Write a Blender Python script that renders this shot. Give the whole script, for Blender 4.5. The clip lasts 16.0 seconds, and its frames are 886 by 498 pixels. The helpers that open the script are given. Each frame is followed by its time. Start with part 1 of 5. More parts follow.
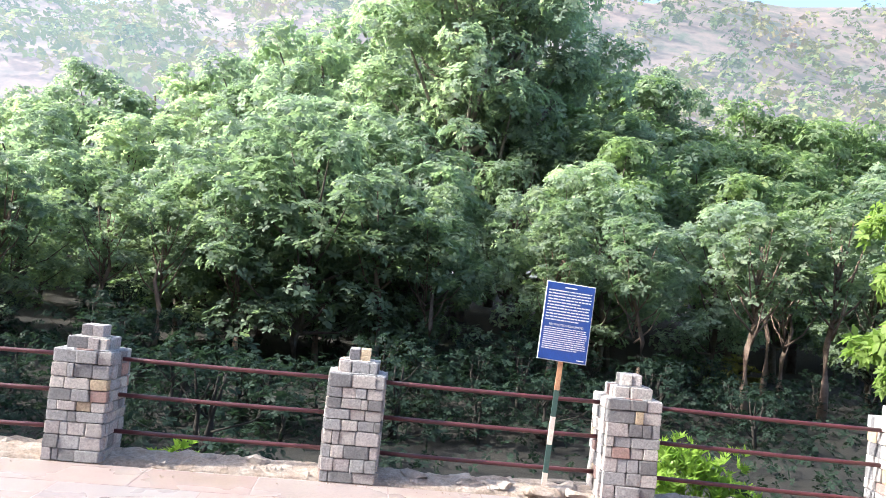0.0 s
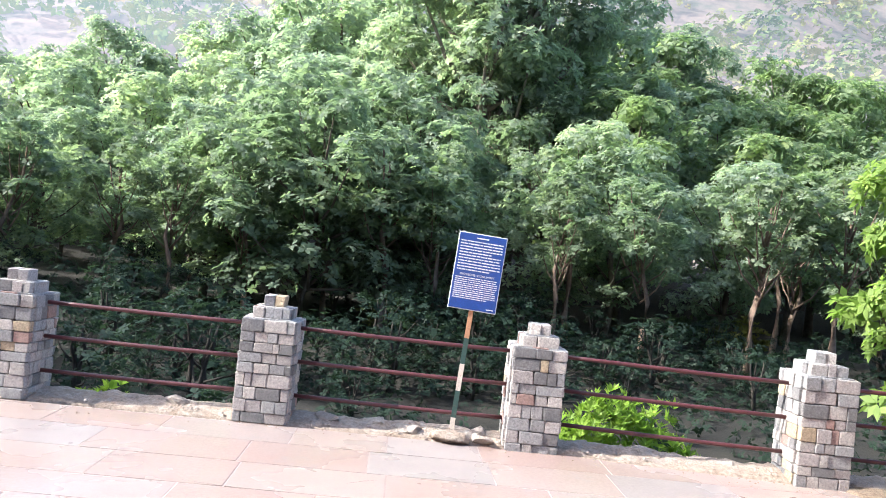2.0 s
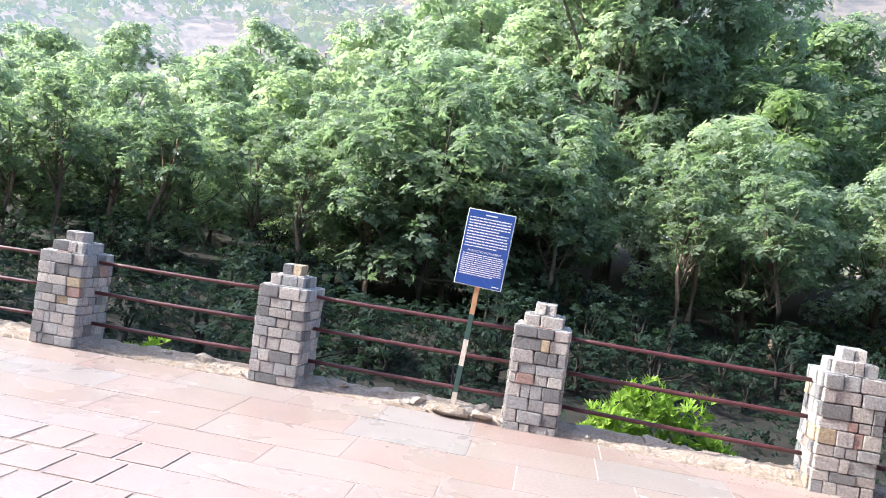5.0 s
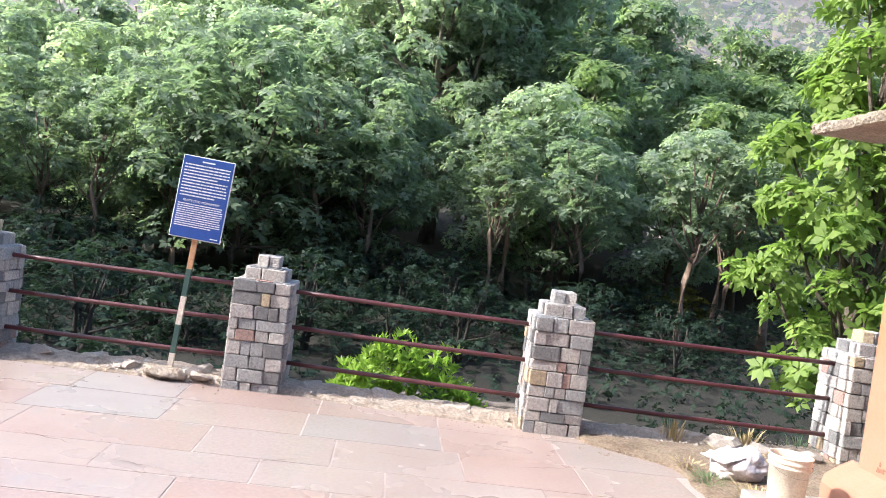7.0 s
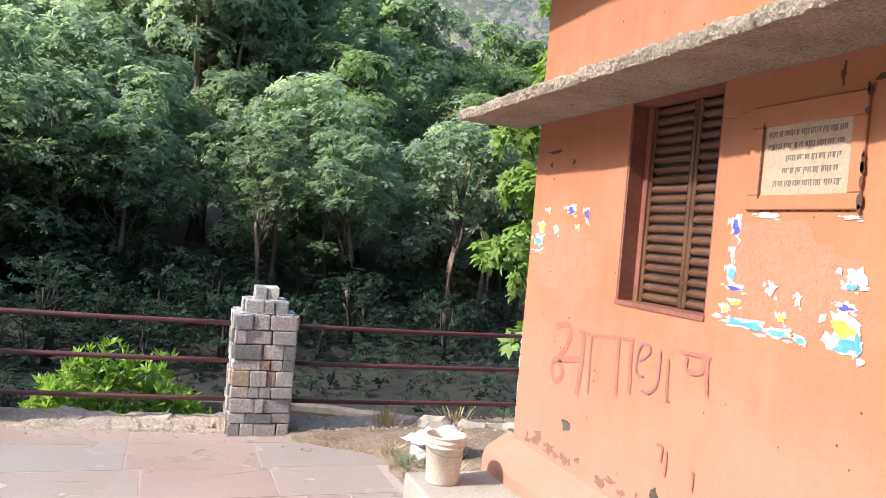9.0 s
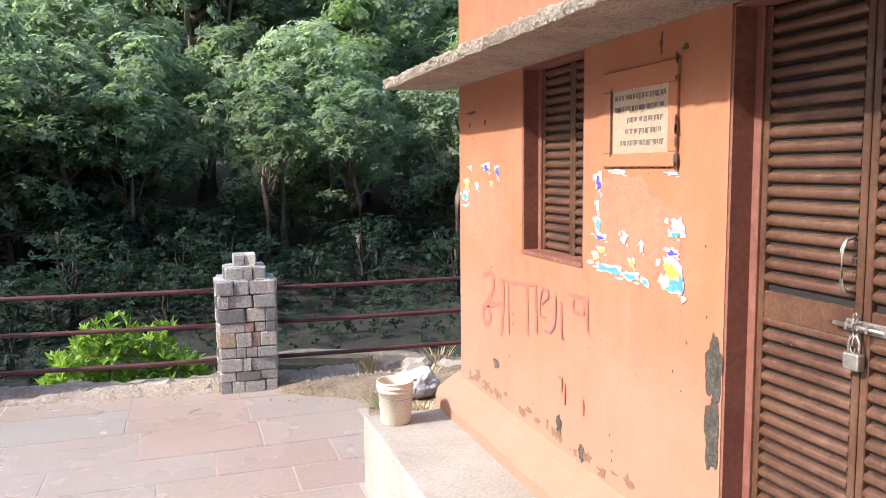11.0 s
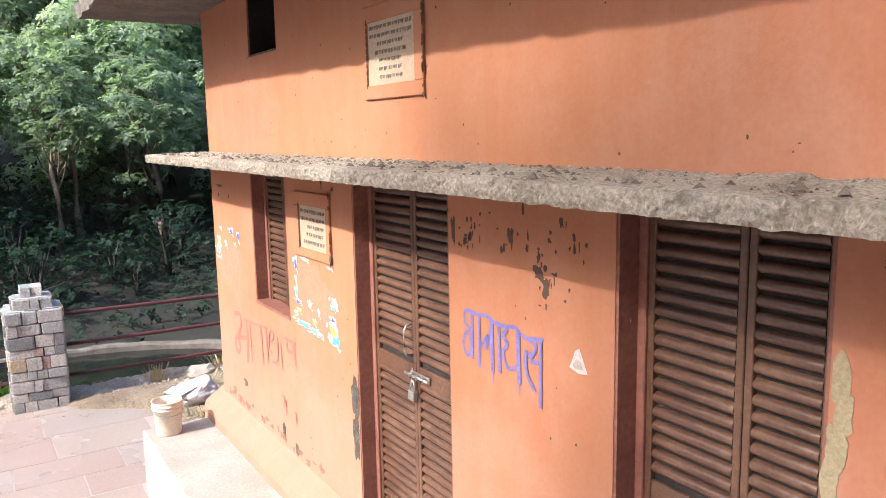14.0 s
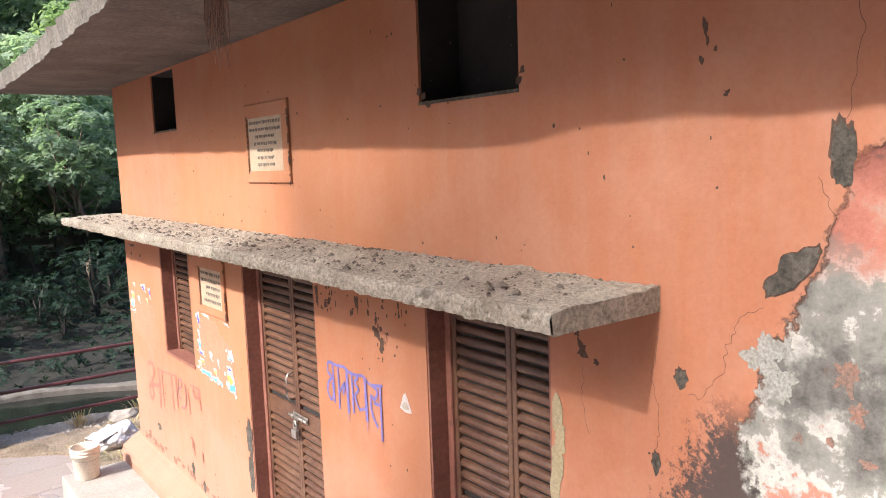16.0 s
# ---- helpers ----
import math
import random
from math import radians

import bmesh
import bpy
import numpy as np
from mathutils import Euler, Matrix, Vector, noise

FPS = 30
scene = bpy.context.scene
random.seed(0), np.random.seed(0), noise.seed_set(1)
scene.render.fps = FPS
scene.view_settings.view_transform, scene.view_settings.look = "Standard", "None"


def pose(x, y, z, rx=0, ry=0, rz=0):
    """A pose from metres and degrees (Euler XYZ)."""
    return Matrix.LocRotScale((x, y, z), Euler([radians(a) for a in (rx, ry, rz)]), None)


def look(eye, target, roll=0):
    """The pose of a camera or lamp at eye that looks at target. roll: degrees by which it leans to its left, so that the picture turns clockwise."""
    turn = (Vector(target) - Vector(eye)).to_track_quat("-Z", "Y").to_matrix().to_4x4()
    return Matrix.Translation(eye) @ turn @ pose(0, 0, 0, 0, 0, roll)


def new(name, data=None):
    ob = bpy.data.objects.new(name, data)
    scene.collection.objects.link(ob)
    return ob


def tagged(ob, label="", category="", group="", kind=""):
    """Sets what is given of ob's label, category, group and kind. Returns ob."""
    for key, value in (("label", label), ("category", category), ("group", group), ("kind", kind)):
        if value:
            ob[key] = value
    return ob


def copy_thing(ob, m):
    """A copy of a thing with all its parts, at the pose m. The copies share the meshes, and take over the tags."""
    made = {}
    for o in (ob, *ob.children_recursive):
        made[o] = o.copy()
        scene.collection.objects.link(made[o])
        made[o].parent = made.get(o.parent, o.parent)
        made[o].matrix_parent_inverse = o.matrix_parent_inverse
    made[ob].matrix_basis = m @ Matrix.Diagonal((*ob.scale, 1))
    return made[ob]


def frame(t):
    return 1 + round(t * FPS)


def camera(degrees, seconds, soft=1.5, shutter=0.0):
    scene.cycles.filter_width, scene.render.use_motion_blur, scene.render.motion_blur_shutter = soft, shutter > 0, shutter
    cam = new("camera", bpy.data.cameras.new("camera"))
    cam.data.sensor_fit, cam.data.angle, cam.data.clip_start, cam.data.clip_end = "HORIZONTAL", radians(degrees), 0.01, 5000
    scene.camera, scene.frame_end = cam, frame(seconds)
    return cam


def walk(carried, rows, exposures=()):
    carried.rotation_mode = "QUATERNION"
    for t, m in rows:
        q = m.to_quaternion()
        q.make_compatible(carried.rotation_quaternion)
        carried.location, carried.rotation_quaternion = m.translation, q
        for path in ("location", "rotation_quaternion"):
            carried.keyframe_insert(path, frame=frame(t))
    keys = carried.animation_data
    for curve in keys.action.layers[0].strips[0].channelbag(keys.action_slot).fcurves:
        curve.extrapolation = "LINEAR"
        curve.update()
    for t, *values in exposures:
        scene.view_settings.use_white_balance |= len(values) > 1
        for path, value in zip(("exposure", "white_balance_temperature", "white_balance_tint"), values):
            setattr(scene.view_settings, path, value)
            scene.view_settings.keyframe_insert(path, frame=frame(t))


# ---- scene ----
cam = camera(60.3, 16.0, soft=0.95)
PATH = [
    (0, (1.175, -0.191, 1.858), (1.341, 1.799, 1.975), 5.6),
    (0.5, (1.445, -0.282, 1.865), (1.69, 1.7, 1.967), 5.7),
    (1, (1.707, -0.304, 1.878), (1.95, 1.68, 1.95), 5.9),
    (1.5, (1.989, -0.375, 1.852), (2.18, 1.616, 1.886), 6.2),
    (2, (2.344, -0.406, 1.866), (2.441, 1.591, 1.873), 6.2),
    (2.5, (2.63, -0.499, 1.861), (2.592, 1.5, 1.842), 5.9),
    (3, (2.923, -0.464, 1.853), (2.73, 1.527, 1.816), 5.9),
    (3.2, (3.034, -0.503, 1.846), (2.757, 1.477, 1.797), 5.9),
    (5.3, (3.973, -0.39, 1.797), (3.71, 1.593, 1.758), 8.7),
    (5.5, (4.134, -0.307, 1.787), (3.967, 1.686, 1.783), 9.7),
    (6, (4.383, -0.16, 1.785), (4.372, 1.84, 1.796), 9.6),
    (6.5, (4.708, -0.069, 1.792), (4.769, 1.929, 1.744), 8.1),
    (7, (4.88, -0.046, 1.783), (5.02, 1.948, 1.712), 7.6),
    (7.5, (5.022, 0.092, 1.79), (5.323, 2.069, 1.749), 7.2),
    (8, (5.181, 0.132, 1.791), (5.65, 2.077, 1.78), 6.4),
    (8.5, (5.425, 0.085, 1.776), (6.011, 1.997, 1.763), 5.7),
    (9, (5.668, -0.02, 1.874), (6.35, 1.86, 1.841), 5.0),
    (9.5, (5.819, -0.03, 1.935), (6.528, 1.838, 1.856), 3.5),
    (9.7, (5.872, -0.058, 1.94), (6.578, 1.811, 1.841), 2.9),
    (11.8, (6.053, -1.04, 2.239), (6.671, 0.847, 2.004), -1.7),
    (12, (6.029, -1.172, 2.291), (6.681, 0.706, 2.076), -1.1),
    (12.5, (5.974, -1.374, 2.475), (6.729, 0.47, 2.298), 0.2),
    (13, (6.108, -1.614, 2.574), (6.97, 0.182, 2.398), 0.1),
    (13.5, (6.087, -1.794, 2.624), (7.053, -0.057, 2.4), -0.7),
    (14, (6.042, -2.043, 2.795), (7.094, -0.369, 2.493), -1.1),
    (14.5, (6.159, -2.212, 2.872), (7.274, -0.589, 2.522), -1.5),
    (15, (6.169, -2.366, 2.988), (7.327, -0.773, 2.641), -1.3),
    (15.5, (6.045, -2.572, 3.011), (7.23, -0.99, 2.705), -1.4),
    (16, (6.01, -2.815, 3.049), (7.197, -1.222, 2.815), -2.1),
]
EXPOSURES = [(0, 1.9, 6050, 9), (5.5, 1.82, 6000, 8), (7.5, 1.58, 6100, 9), (9, 1.34, 6100, 9), (12, 1.48, 6000, 9), (14, 1.62, 6000, 9), (16, 1.58, 6050, 9)]
walk(cam, [(t, look(eye, target, roll)) for t, eye, target, roll in PATH], EXPOSURES)

# ---------------------------------------------------------------- light
SUN_AZ, SUN_EL = (-0.994, -0.105), 36.3
wd = bpy.data.worlds.new("sky_world")
scene.world = wd
wd.use_nodes = True
wn, wl = wd.node_tree.nodes, wd.node_tree.links
wn.clear()
sky = wn.new("ShaderNodeTexSky")
sky.sky_type, sky.sun_disc = "NISHITA", False
sky.sun_elevation = radians(SUN_EL)
sky.sun_rotation = math.atan2(SUN_AZ[0], SUN_AZ[1])
sky.air_density, sky.dust_density, sky.ozone_density = 1.0, 3.5, 1.0
bg = wn.new("ShaderNodeBackground")
bg.inputs["Strength"].default_value = 0.15
wo = wn.new("ShaderNodeOutputWorld")
wl.new(sky.outputs[0], bg.inputs[0])
wl.new(bg.outputs[0], wo.inputs[0])
sun_data = bpy.data.lights.new("sun", "SUN")
sun_data.energy, sun_data.angle, sun_data.color = 3.3, radians(1.1), (1.0, 0.94, 0.85)
sun = new("sun", sun_data)
_c = math.cos(radians(SUN_EL))
_n = math.hypot(*SUN_AZ)
sun.matrix_world = look((SUN_AZ[0] / _n * _c * 60, SUN_AZ[1] / _n * _c * 60, math.sin(radians(SUN_EL)) * 60), (0, 0, 0))

# ---------------------------------------------------------------- materials


def nodes_of(name):
    m = bpy.data.materials.new(name)
    m.use_nodes = True
    nt = m.node_tree
    nt.nodes.clear()
    out = nt.nodes.new("ShaderNodeOutputMaterial")
    b = nt.nodes.new("ShaderNodeBsdfPrincipled")
    nt.links.new(b.outputs[0], out.inputs[0])
    return m, nt, b, out


def tex_pos(nt, scale=(1, 1, 1)):
    g = nt.nodes.new("ShaderNodeNewGeometry")
    mp = nt.nodes.new("ShaderNodeMapping")
    mp.inputs["Scale"].default_value = scale
    nt.links.new(g.outputs["Position"], mp.inputs["Vector"])
    return mp.outputs[0]


def noise_tex(nt, vec, scale, detail=4.0, rough=0.6):
    n = nt.nodes.new("ShaderNodeTexNoise")
    n.inputs["Scale"].default_value = scale
    n.inputs["Detail"].default_value = detail
    n.inputs["Roughness"].default_value = rough
    nt.links.new(vec, n.inputs["Vector"])
    return n.outputs[0]


def ramp(nt, fac, stops, interp="LINEAR"):
    r = nt.nodes.new("ShaderNodeValToRGB")
    r.color_ramp.interpolation = interp
    while len(r.color_ramp.elements) < len(stops):
        r.color_ramp.elements.new(0.5)
    for e, (p, c) in zip(r.color_ramp.elements, stops):
        e.position = p
        e.color = (*c, 1) if len(c) == 3 else c
    nt.links.new(fac, r.inputs[0])
    return r.outputs[0]


def mix(nt, fac, a, b, mode="MIX"):
    m = nt.nodes.new("ShaderNodeMix")
    m.data_type, m.blend_type = "RGBA", mode
    for sock, v in ((m.inputs[0], fac), (m.inputs[6], a), (m.inputs[7], b)):
        if isinstance(v, (int, float)):
            sock.default_value = v
        elif isinstance(v, tuple):
            sock.default_value = (*v, 1)
        else:
            nt.links.new(v, sock)
    return m.outputs[2]


def calc(nt, op, a, b=0.0, c=0.0):
    m = nt.nodes.new("ShaderNodeMath")
    m.operation = op
    for sock, v in zip(m.inputs, (a, b, c)):
        if isinstance(v, (int, float)):
            sock.default_value = v
        else:
            nt.links.new(v, sock)
    return m.outputs[0]


def relief(nt, b, height, strength=0.4, dist=0.01):
    n = nt.nodes.new("ShaderNodeBump")
    n.inputs["Strength"].default_value = strength
    n.inputs["Distance"].default_value = dist
    nt.links.new(height, n.inputs["Height"])
    nt.links.new(n.outputs[0], b.inputs["Normal"])


def surface(name, c1, c2, big=1.5, fine=25.0, rough=0.85, bump=0.4, dist=0.008, metal=0.0, dirt=None, per_object=None, share=0.85, contrast=(0.72, 1.15)):
    """Two colours blended by broad noise, a finer grain on top, bump from the grain."""
    m, nt, b, _ = nodes_of(name)
    v = tex_pos(nt)
    n1 = noise_tex(nt, v, big, 5)
    n2 = noise_tex(nt, v, fine, 6, 0.7)
    f = ramp(nt, n1, [(0.35, (0, 0, 0)), (0.65, (1, 1, 1))])
    col = mix(nt, f, c1, c2)
    if per_object:
        oi = nt.nodes.new("ShaderNodeObjectInfo")
        tint = ramp(nt, oi.outputs["Random"], per_object, "CONSTANT")
        col = mix(nt, share, col, tint)
    g = ramp(nt, n2, [(0.3, (contrast[0],) * 3), (0.7, (contrast[1],) * 3)])
    col = mix(nt, 1.0, col, g, "MULTIPLY")
    if dirt:
        n3 = noise_tex(nt, v, big * 2.7, 8, 0.75)
        col = mix(nt, ramp(nt, n3, [(0.55, (0, 0, 0)), (0.72, (0.8, 0.8, 0.8))]), col, dirt)
    nt.links.new(col, b.inputs["Base Color"])
    b.inputs["Roughness"].default_value = rough
    b.inputs["Metallic"].default_value = metal
    relief(nt, b, n2, bump, dist)
    return m


def leaf_material(name, dark, mid, light, through_light=0.45, gloss=0.22):
    m, nt, b, out = nodes_of(name)
    g = nt.nodes.new("ShaderNodeNewGeometry")
    oi = nt.nodes.new("ShaderNodeObjectInfo")
    v = tex_pos(nt)
    # leaf by leaf, sprig by sprig, and tree by tree
    f = calc(nt, "MULTIPLY_ADD", g.outputs["Random Per Island"], 0.34, calc(nt, "MULTIPLY_ADD", noise_tex(nt, v, 0.9, 3), 0.9, -0.28))
    f = calc(nt, "ADD", f, calc(nt, "MULTIPLY_ADD", oi.outputs["Random"], 0.30, -0.12))
    col = ramp(nt, f, [(0.05, dark), (0.45, mid), (0.95, light)])
    nt.links.new(col, b.inputs["Base Color"])
    b.inputs["Roughness"].default_value = 0.45
    b.inputs["Specular IOR Level"].default_value = gloss
    t = nt.nodes.new("ShaderNodeBsdfTranslucent")
    warm = mix(nt, 1.0, col, (1.12, 1.25, 0.82), "MULTIPLY")
    nt.links.new(warm, t.inputs[0])
    ms = nt.nodes.new("ShaderNodeMixShader")
    ms.inputs[0].default_value = through_light
    nt.links.new(b.outputs[0], ms.inputs[1])
    nt.links.new(t.outputs[0], ms.inputs[2])
    nt.links.new(ms.outputs[0], out.inputs[0])
    return m


M_STONE = surface("grey_stone", (0.25, 0.24, 0.235), (0.46, 0.43, 0.405), 16, 50, 0.88, 1.0, 0.022, contrast=(0.60, 1.40), dirt=(0.16, 0.148, 0.14), share=0.82, per_object=[
    (0.0, (0.28, 0.275, 0.28)), (0.14, (0.40, 0.365, 0.345)), (0.30, (0.52, 0.475, 0.44)), (0.46, (0.15, 0.148, 0.155)),
    (0.59, (0.42, 0.375, 0.362)), (0.76, (0.34, 0.335, 0.34)), (0.92, (0.46, 0.35, 0.22)), (0.96, (0.34, 0.20, 0.17))])
M_MORTAR = surface("mortar", (0.075, 0.068, 0.062), (0.13, 0.12, 0.108), 8, 90, 0.95, 0.6)
M_PAVE = surface("sandstone_slab", (0.308, 0.221, 0.191), (0.336, 0.276, 0.250), 0.8, 30, 0.42, 0.25, 0.005, dirt=(0.276, 0.244, 0.230), contrast=(0.87, 1.07), share=0.45, per_object=[
    (0.0, (0.308, 0.216, 0.189)), (0.3, (0.327, 0.253, 0.221)), (0.55, (0.308, 0.253, 0.235)), (0.72, (0.313, 0.212, 0.182)), (0.92, (0.276, 0.262, 0.262))])
_nt = M_PAVE.node_tree
_rough = ramp(_nt, noise_tex(_nt, tex_pos(_nt), 0.6, 4), [(0.40, (0.16, 0.16, 0.16)), (0.62, (0.38, 0.38, 0.38))])
_nt.links.new(_rough, next(n for n in _nt.nodes if n.type == "BSDF_PRINCIPLED").inputs["Roughness"])
M_GROUT = surface("paving_bed", (0.33, 0.255, 0.225), (0.38, 0.31, 0.28), 3, 60, 0.95, 0.5)
M_JOINT = surface("sett_joint", (0.225, 0.175, 0.152), (0.30, 0.245, 0.215), 4, 60, 0.95, 0.6)
M_DIRT = surface("dry_earth", (0.25, 0.175, 0.12), (0.37, 0.28, 0.20), 3.5, 38, 0.98, 1.0, 0.04, dirt=(0.13, 0.095, 0.065), contrast=(0.5, 1.3))
M_KERB = surface("rubble_mortar", (0.40, 0.305, 0.235), (0.52, 0.43, 0.36), 6, 30, 0.95, 1.0, 0.04, dirt=(0.15, 0.115, 0.085), contrast=(0.55, 1.25))
M_RAIL = surface("maroon_paint", (0.070, 0.018, 0.022), (0.10, 0.028, 0.030), 6, 50, 0.42, 0.2, 0.002, dirt=(0.09, 0.04, 0.03))
M_CONC = surface("rough_concrete", (0.40, 0.33, 0.26), (0.55, 0.475, 0.385), 4, 75, 0.95, 1.0, 0.035, dirt=(0.15, 0.11, 0.08), contrast=(0.42, 1.4))
M_ROOF = surface("dark_concrete", (0.11, 0.09, 0.078), (0.18, 0.15, 0.13), 3, 40, 0.95, 0.9, 0.02, dirt=(0.06, 0.05, 0.042), contrast=(0.55, 1.25))
M_EDGE = surface("weathered_slab_edge", (0.17, 0.145, 0.12), (0.27, 0.235, 0.195), 5, 60, 0.95, 1.0, 0.03, dirt=(0.08, 0.066, 0.055), contrast=(0.5, 1.3))
M_PLAT = surface("cement_screed", (0.29, 0.255, 0.22), (0.36, 0.325, 0.29), 2, 50, 0.8, 0.3, 0.004, dirt=(0.22, 0.195, 0.17))
M_FRAME = surface("red_oxide_frame", (0.165, 0.056, 0.040), (0.225, 0.088, 0.060), 5, 40, 0.7, 0.3, 0.004, dirt=(0.11, 0.05, 0.036))
M_SHUT = surface("rusty_brown_shutter", (0.070, 0.030, 0.017), (0.115, 0.056, 0.032), 5, 60, 0.38, 0.4, 0.003, dirt=(0.18, 0.105, 0.068), contrast=(0.5, 1.4))
# near black in place of shade: unlit room, vent depth, gaps behind slats
M_DARK = surface("shade_black", (0.012, 0.010, 0.009), (0.02, 0.016, 0.014), 3, 20, 0.95)
M_BARK = surface("bark", (0.10, 0.075, 0.055), (0.17, 0.14, 0.115), 4, 18, 0.95, 0.9, 0.03)
M_BARK_PALE = surface("pale_bark", (0.22, 0.185, 0.15), (0.33, 0.285, 0.24), 2, 12, 0.95, 0.9, 0.03)
M_TWIG = surface("dark_twig", (0.022, 0.019, 0.015), (0.040, 0.034, 0.028), 4, 18, 0.95, 0.9, 0.03)
M_BARK_BROWN = surface("brown_bark", (0.15, 0.10, 0.075), (0.24, 0.17, 0.13), 4, 18, 0.95, 0.9, 0.03)
# soil colour cut to near black for the deep shade under trees
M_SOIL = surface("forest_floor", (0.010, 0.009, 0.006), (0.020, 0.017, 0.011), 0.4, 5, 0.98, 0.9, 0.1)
M_LEAF_A = leaf_material("leaf_deep", (0.125, 0.165, 0.12), (0.215, 0.27, 0.18), (0.32, 0.38, 0.20), 0.52)
M_LEAF_B = leaf_material("leaf_mid", (0.145, 0.195, 0.145), (0.24, 0.305, 0.215), (0.41, 0.465, 0.225), 0.55)
M_LEAF_C = leaf_material("leaf_fresh", (0.125, 0.185, 0.055), (0.215, 0.305, 0.085), (0.34, 0.435, 0.125), 0.5)
# fresh green with some distance haze mixed into the base colour
M_LEAF_E = leaf_material("leaf_light_hazed", (0.15, 0.205, 0.12), (0.25, 0.325, 0.175), (0.45, 0.51, 0.195), 0.55)
M_LEAF_D = leaf_material("leaf_lime", (0.19, 0.30, 0.045), (0.26, 0.38, 0.06), (0.33, 0.44, 0.09))
M_LEAF_DRY = leaf_material("leaf_dry", (0.10, 0.10, 0.03), (0.17, 0.16, 0.05), (0.24, 0.21, 0.08))
# distance haze put into the leaf colour, for the farther crowns
M_LEAF_H = leaf_material("leaf_hazed", (0.24, 0.30, 0.255), (0.36, 0.425, 0.335), (0.52, 0.575, 0.31), 0.6)
# understorey leaves: the shade they stand in is part of this colour
M_LEAF_S = leaf_material("leaf_painted_shade", (0.020, 0.034, 0.026), (0.030, 0.050, 0.036), (0.046, 0.074, 0.048), 0.35, 0.06)


def distant(name, stops, haze_glow, scale, fine):
    """Far slope, a pale backdrop: air haze put in as emission, stronger towards the sun."""
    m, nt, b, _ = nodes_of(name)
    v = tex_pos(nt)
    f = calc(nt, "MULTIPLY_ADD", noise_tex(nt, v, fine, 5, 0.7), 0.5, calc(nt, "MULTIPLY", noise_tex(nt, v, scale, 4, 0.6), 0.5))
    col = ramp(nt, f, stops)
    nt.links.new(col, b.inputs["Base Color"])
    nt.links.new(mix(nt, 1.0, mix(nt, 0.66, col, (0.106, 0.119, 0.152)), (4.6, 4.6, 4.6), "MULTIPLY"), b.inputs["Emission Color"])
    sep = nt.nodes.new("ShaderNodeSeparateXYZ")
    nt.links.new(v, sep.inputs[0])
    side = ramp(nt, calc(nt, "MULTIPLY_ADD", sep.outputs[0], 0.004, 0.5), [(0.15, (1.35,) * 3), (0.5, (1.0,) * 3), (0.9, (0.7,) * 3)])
    nt.links.new(calc(nt, "MULTIPLY", side, haze_glow), b.inputs["Emission Strength"])
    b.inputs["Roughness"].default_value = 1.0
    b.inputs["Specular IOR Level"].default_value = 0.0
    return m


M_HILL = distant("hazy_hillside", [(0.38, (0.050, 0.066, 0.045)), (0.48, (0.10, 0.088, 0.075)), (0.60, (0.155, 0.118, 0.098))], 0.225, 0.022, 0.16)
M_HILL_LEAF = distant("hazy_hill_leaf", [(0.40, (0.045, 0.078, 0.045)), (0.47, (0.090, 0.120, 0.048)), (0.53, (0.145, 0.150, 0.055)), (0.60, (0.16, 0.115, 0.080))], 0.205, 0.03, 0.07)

# ---------------------------------------------------------------- mesh helpers


def mesh_of(name, bm, material, smooth=False):
    me = bpy.data.meshes.new(name)
    bm.to_mesh(me)
    bm.free()
    for mt in (material if isinstance(material, (list, tuple)) else [material]):
        me.materials.append(mt)
    if smooth:
        for p in me.polygons:
            p.use_smooth = True
    return me


def part(name, bm, material, parent=None, label="", smooth=False, at=None):
    ob = new(name, mesh_of(name, bm, material, smooth))
    if parent is not None:
        ob.parent = parent
    if at is not None:
        ob.matrix_basis = at
    if label:
        ob["label"] = label
    return ob


def thing(name, at, label, category, group="", kind=""):
    ob = new(name)
    ob.empty_display_size = 0.2
    ob.matrix_basis = at
    return tagged(ob, label, category, group, kind)


def add_box(bm, x0, x1, y0, y1, z0, z1, bevel=0.0, segments=2):
    r = bmesh.ops.create_cube(bm, size=1.0, matrix=Matrix.Translation(((x0 + x1) / 2, (y0 + y1) / 2, (z0 + z1) / 2)) @ Matrix.Diagonal((x1 - x0, y1 - y0, z1 - z0, 1)))
    if bevel:
        es = list({e for v in r["verts"] for e in v.link_edges})
        bmesh.ops.bevel(bm, geom=es, offset=bevel, segments=segments, affect="EDGES", profile=0.5)
    return bm


def box(x0, x1, y0, y1, z0, z1, bevel=0.0, segments=2):
    return add_box(bmesh.new(), x0, x1, y0, y1, z0, z1, bevel, segments)


def tube(bm, a, b, r0, r1=None, n=10, cap=True):
    a, b = Vector(a), Vector(b)
    d = b - a
    m = Matrix.Translation((a + b) / 2) @ d.to_track_quat("Z", "Y").to_matrix().to_4x4()
    bmesh.ops.create_cone(bm, cap_ends=cap, segments=n, radius1=r0, radius2=r0 if r1 is None else r1, depth=d.length, matrix=m)
    return bm


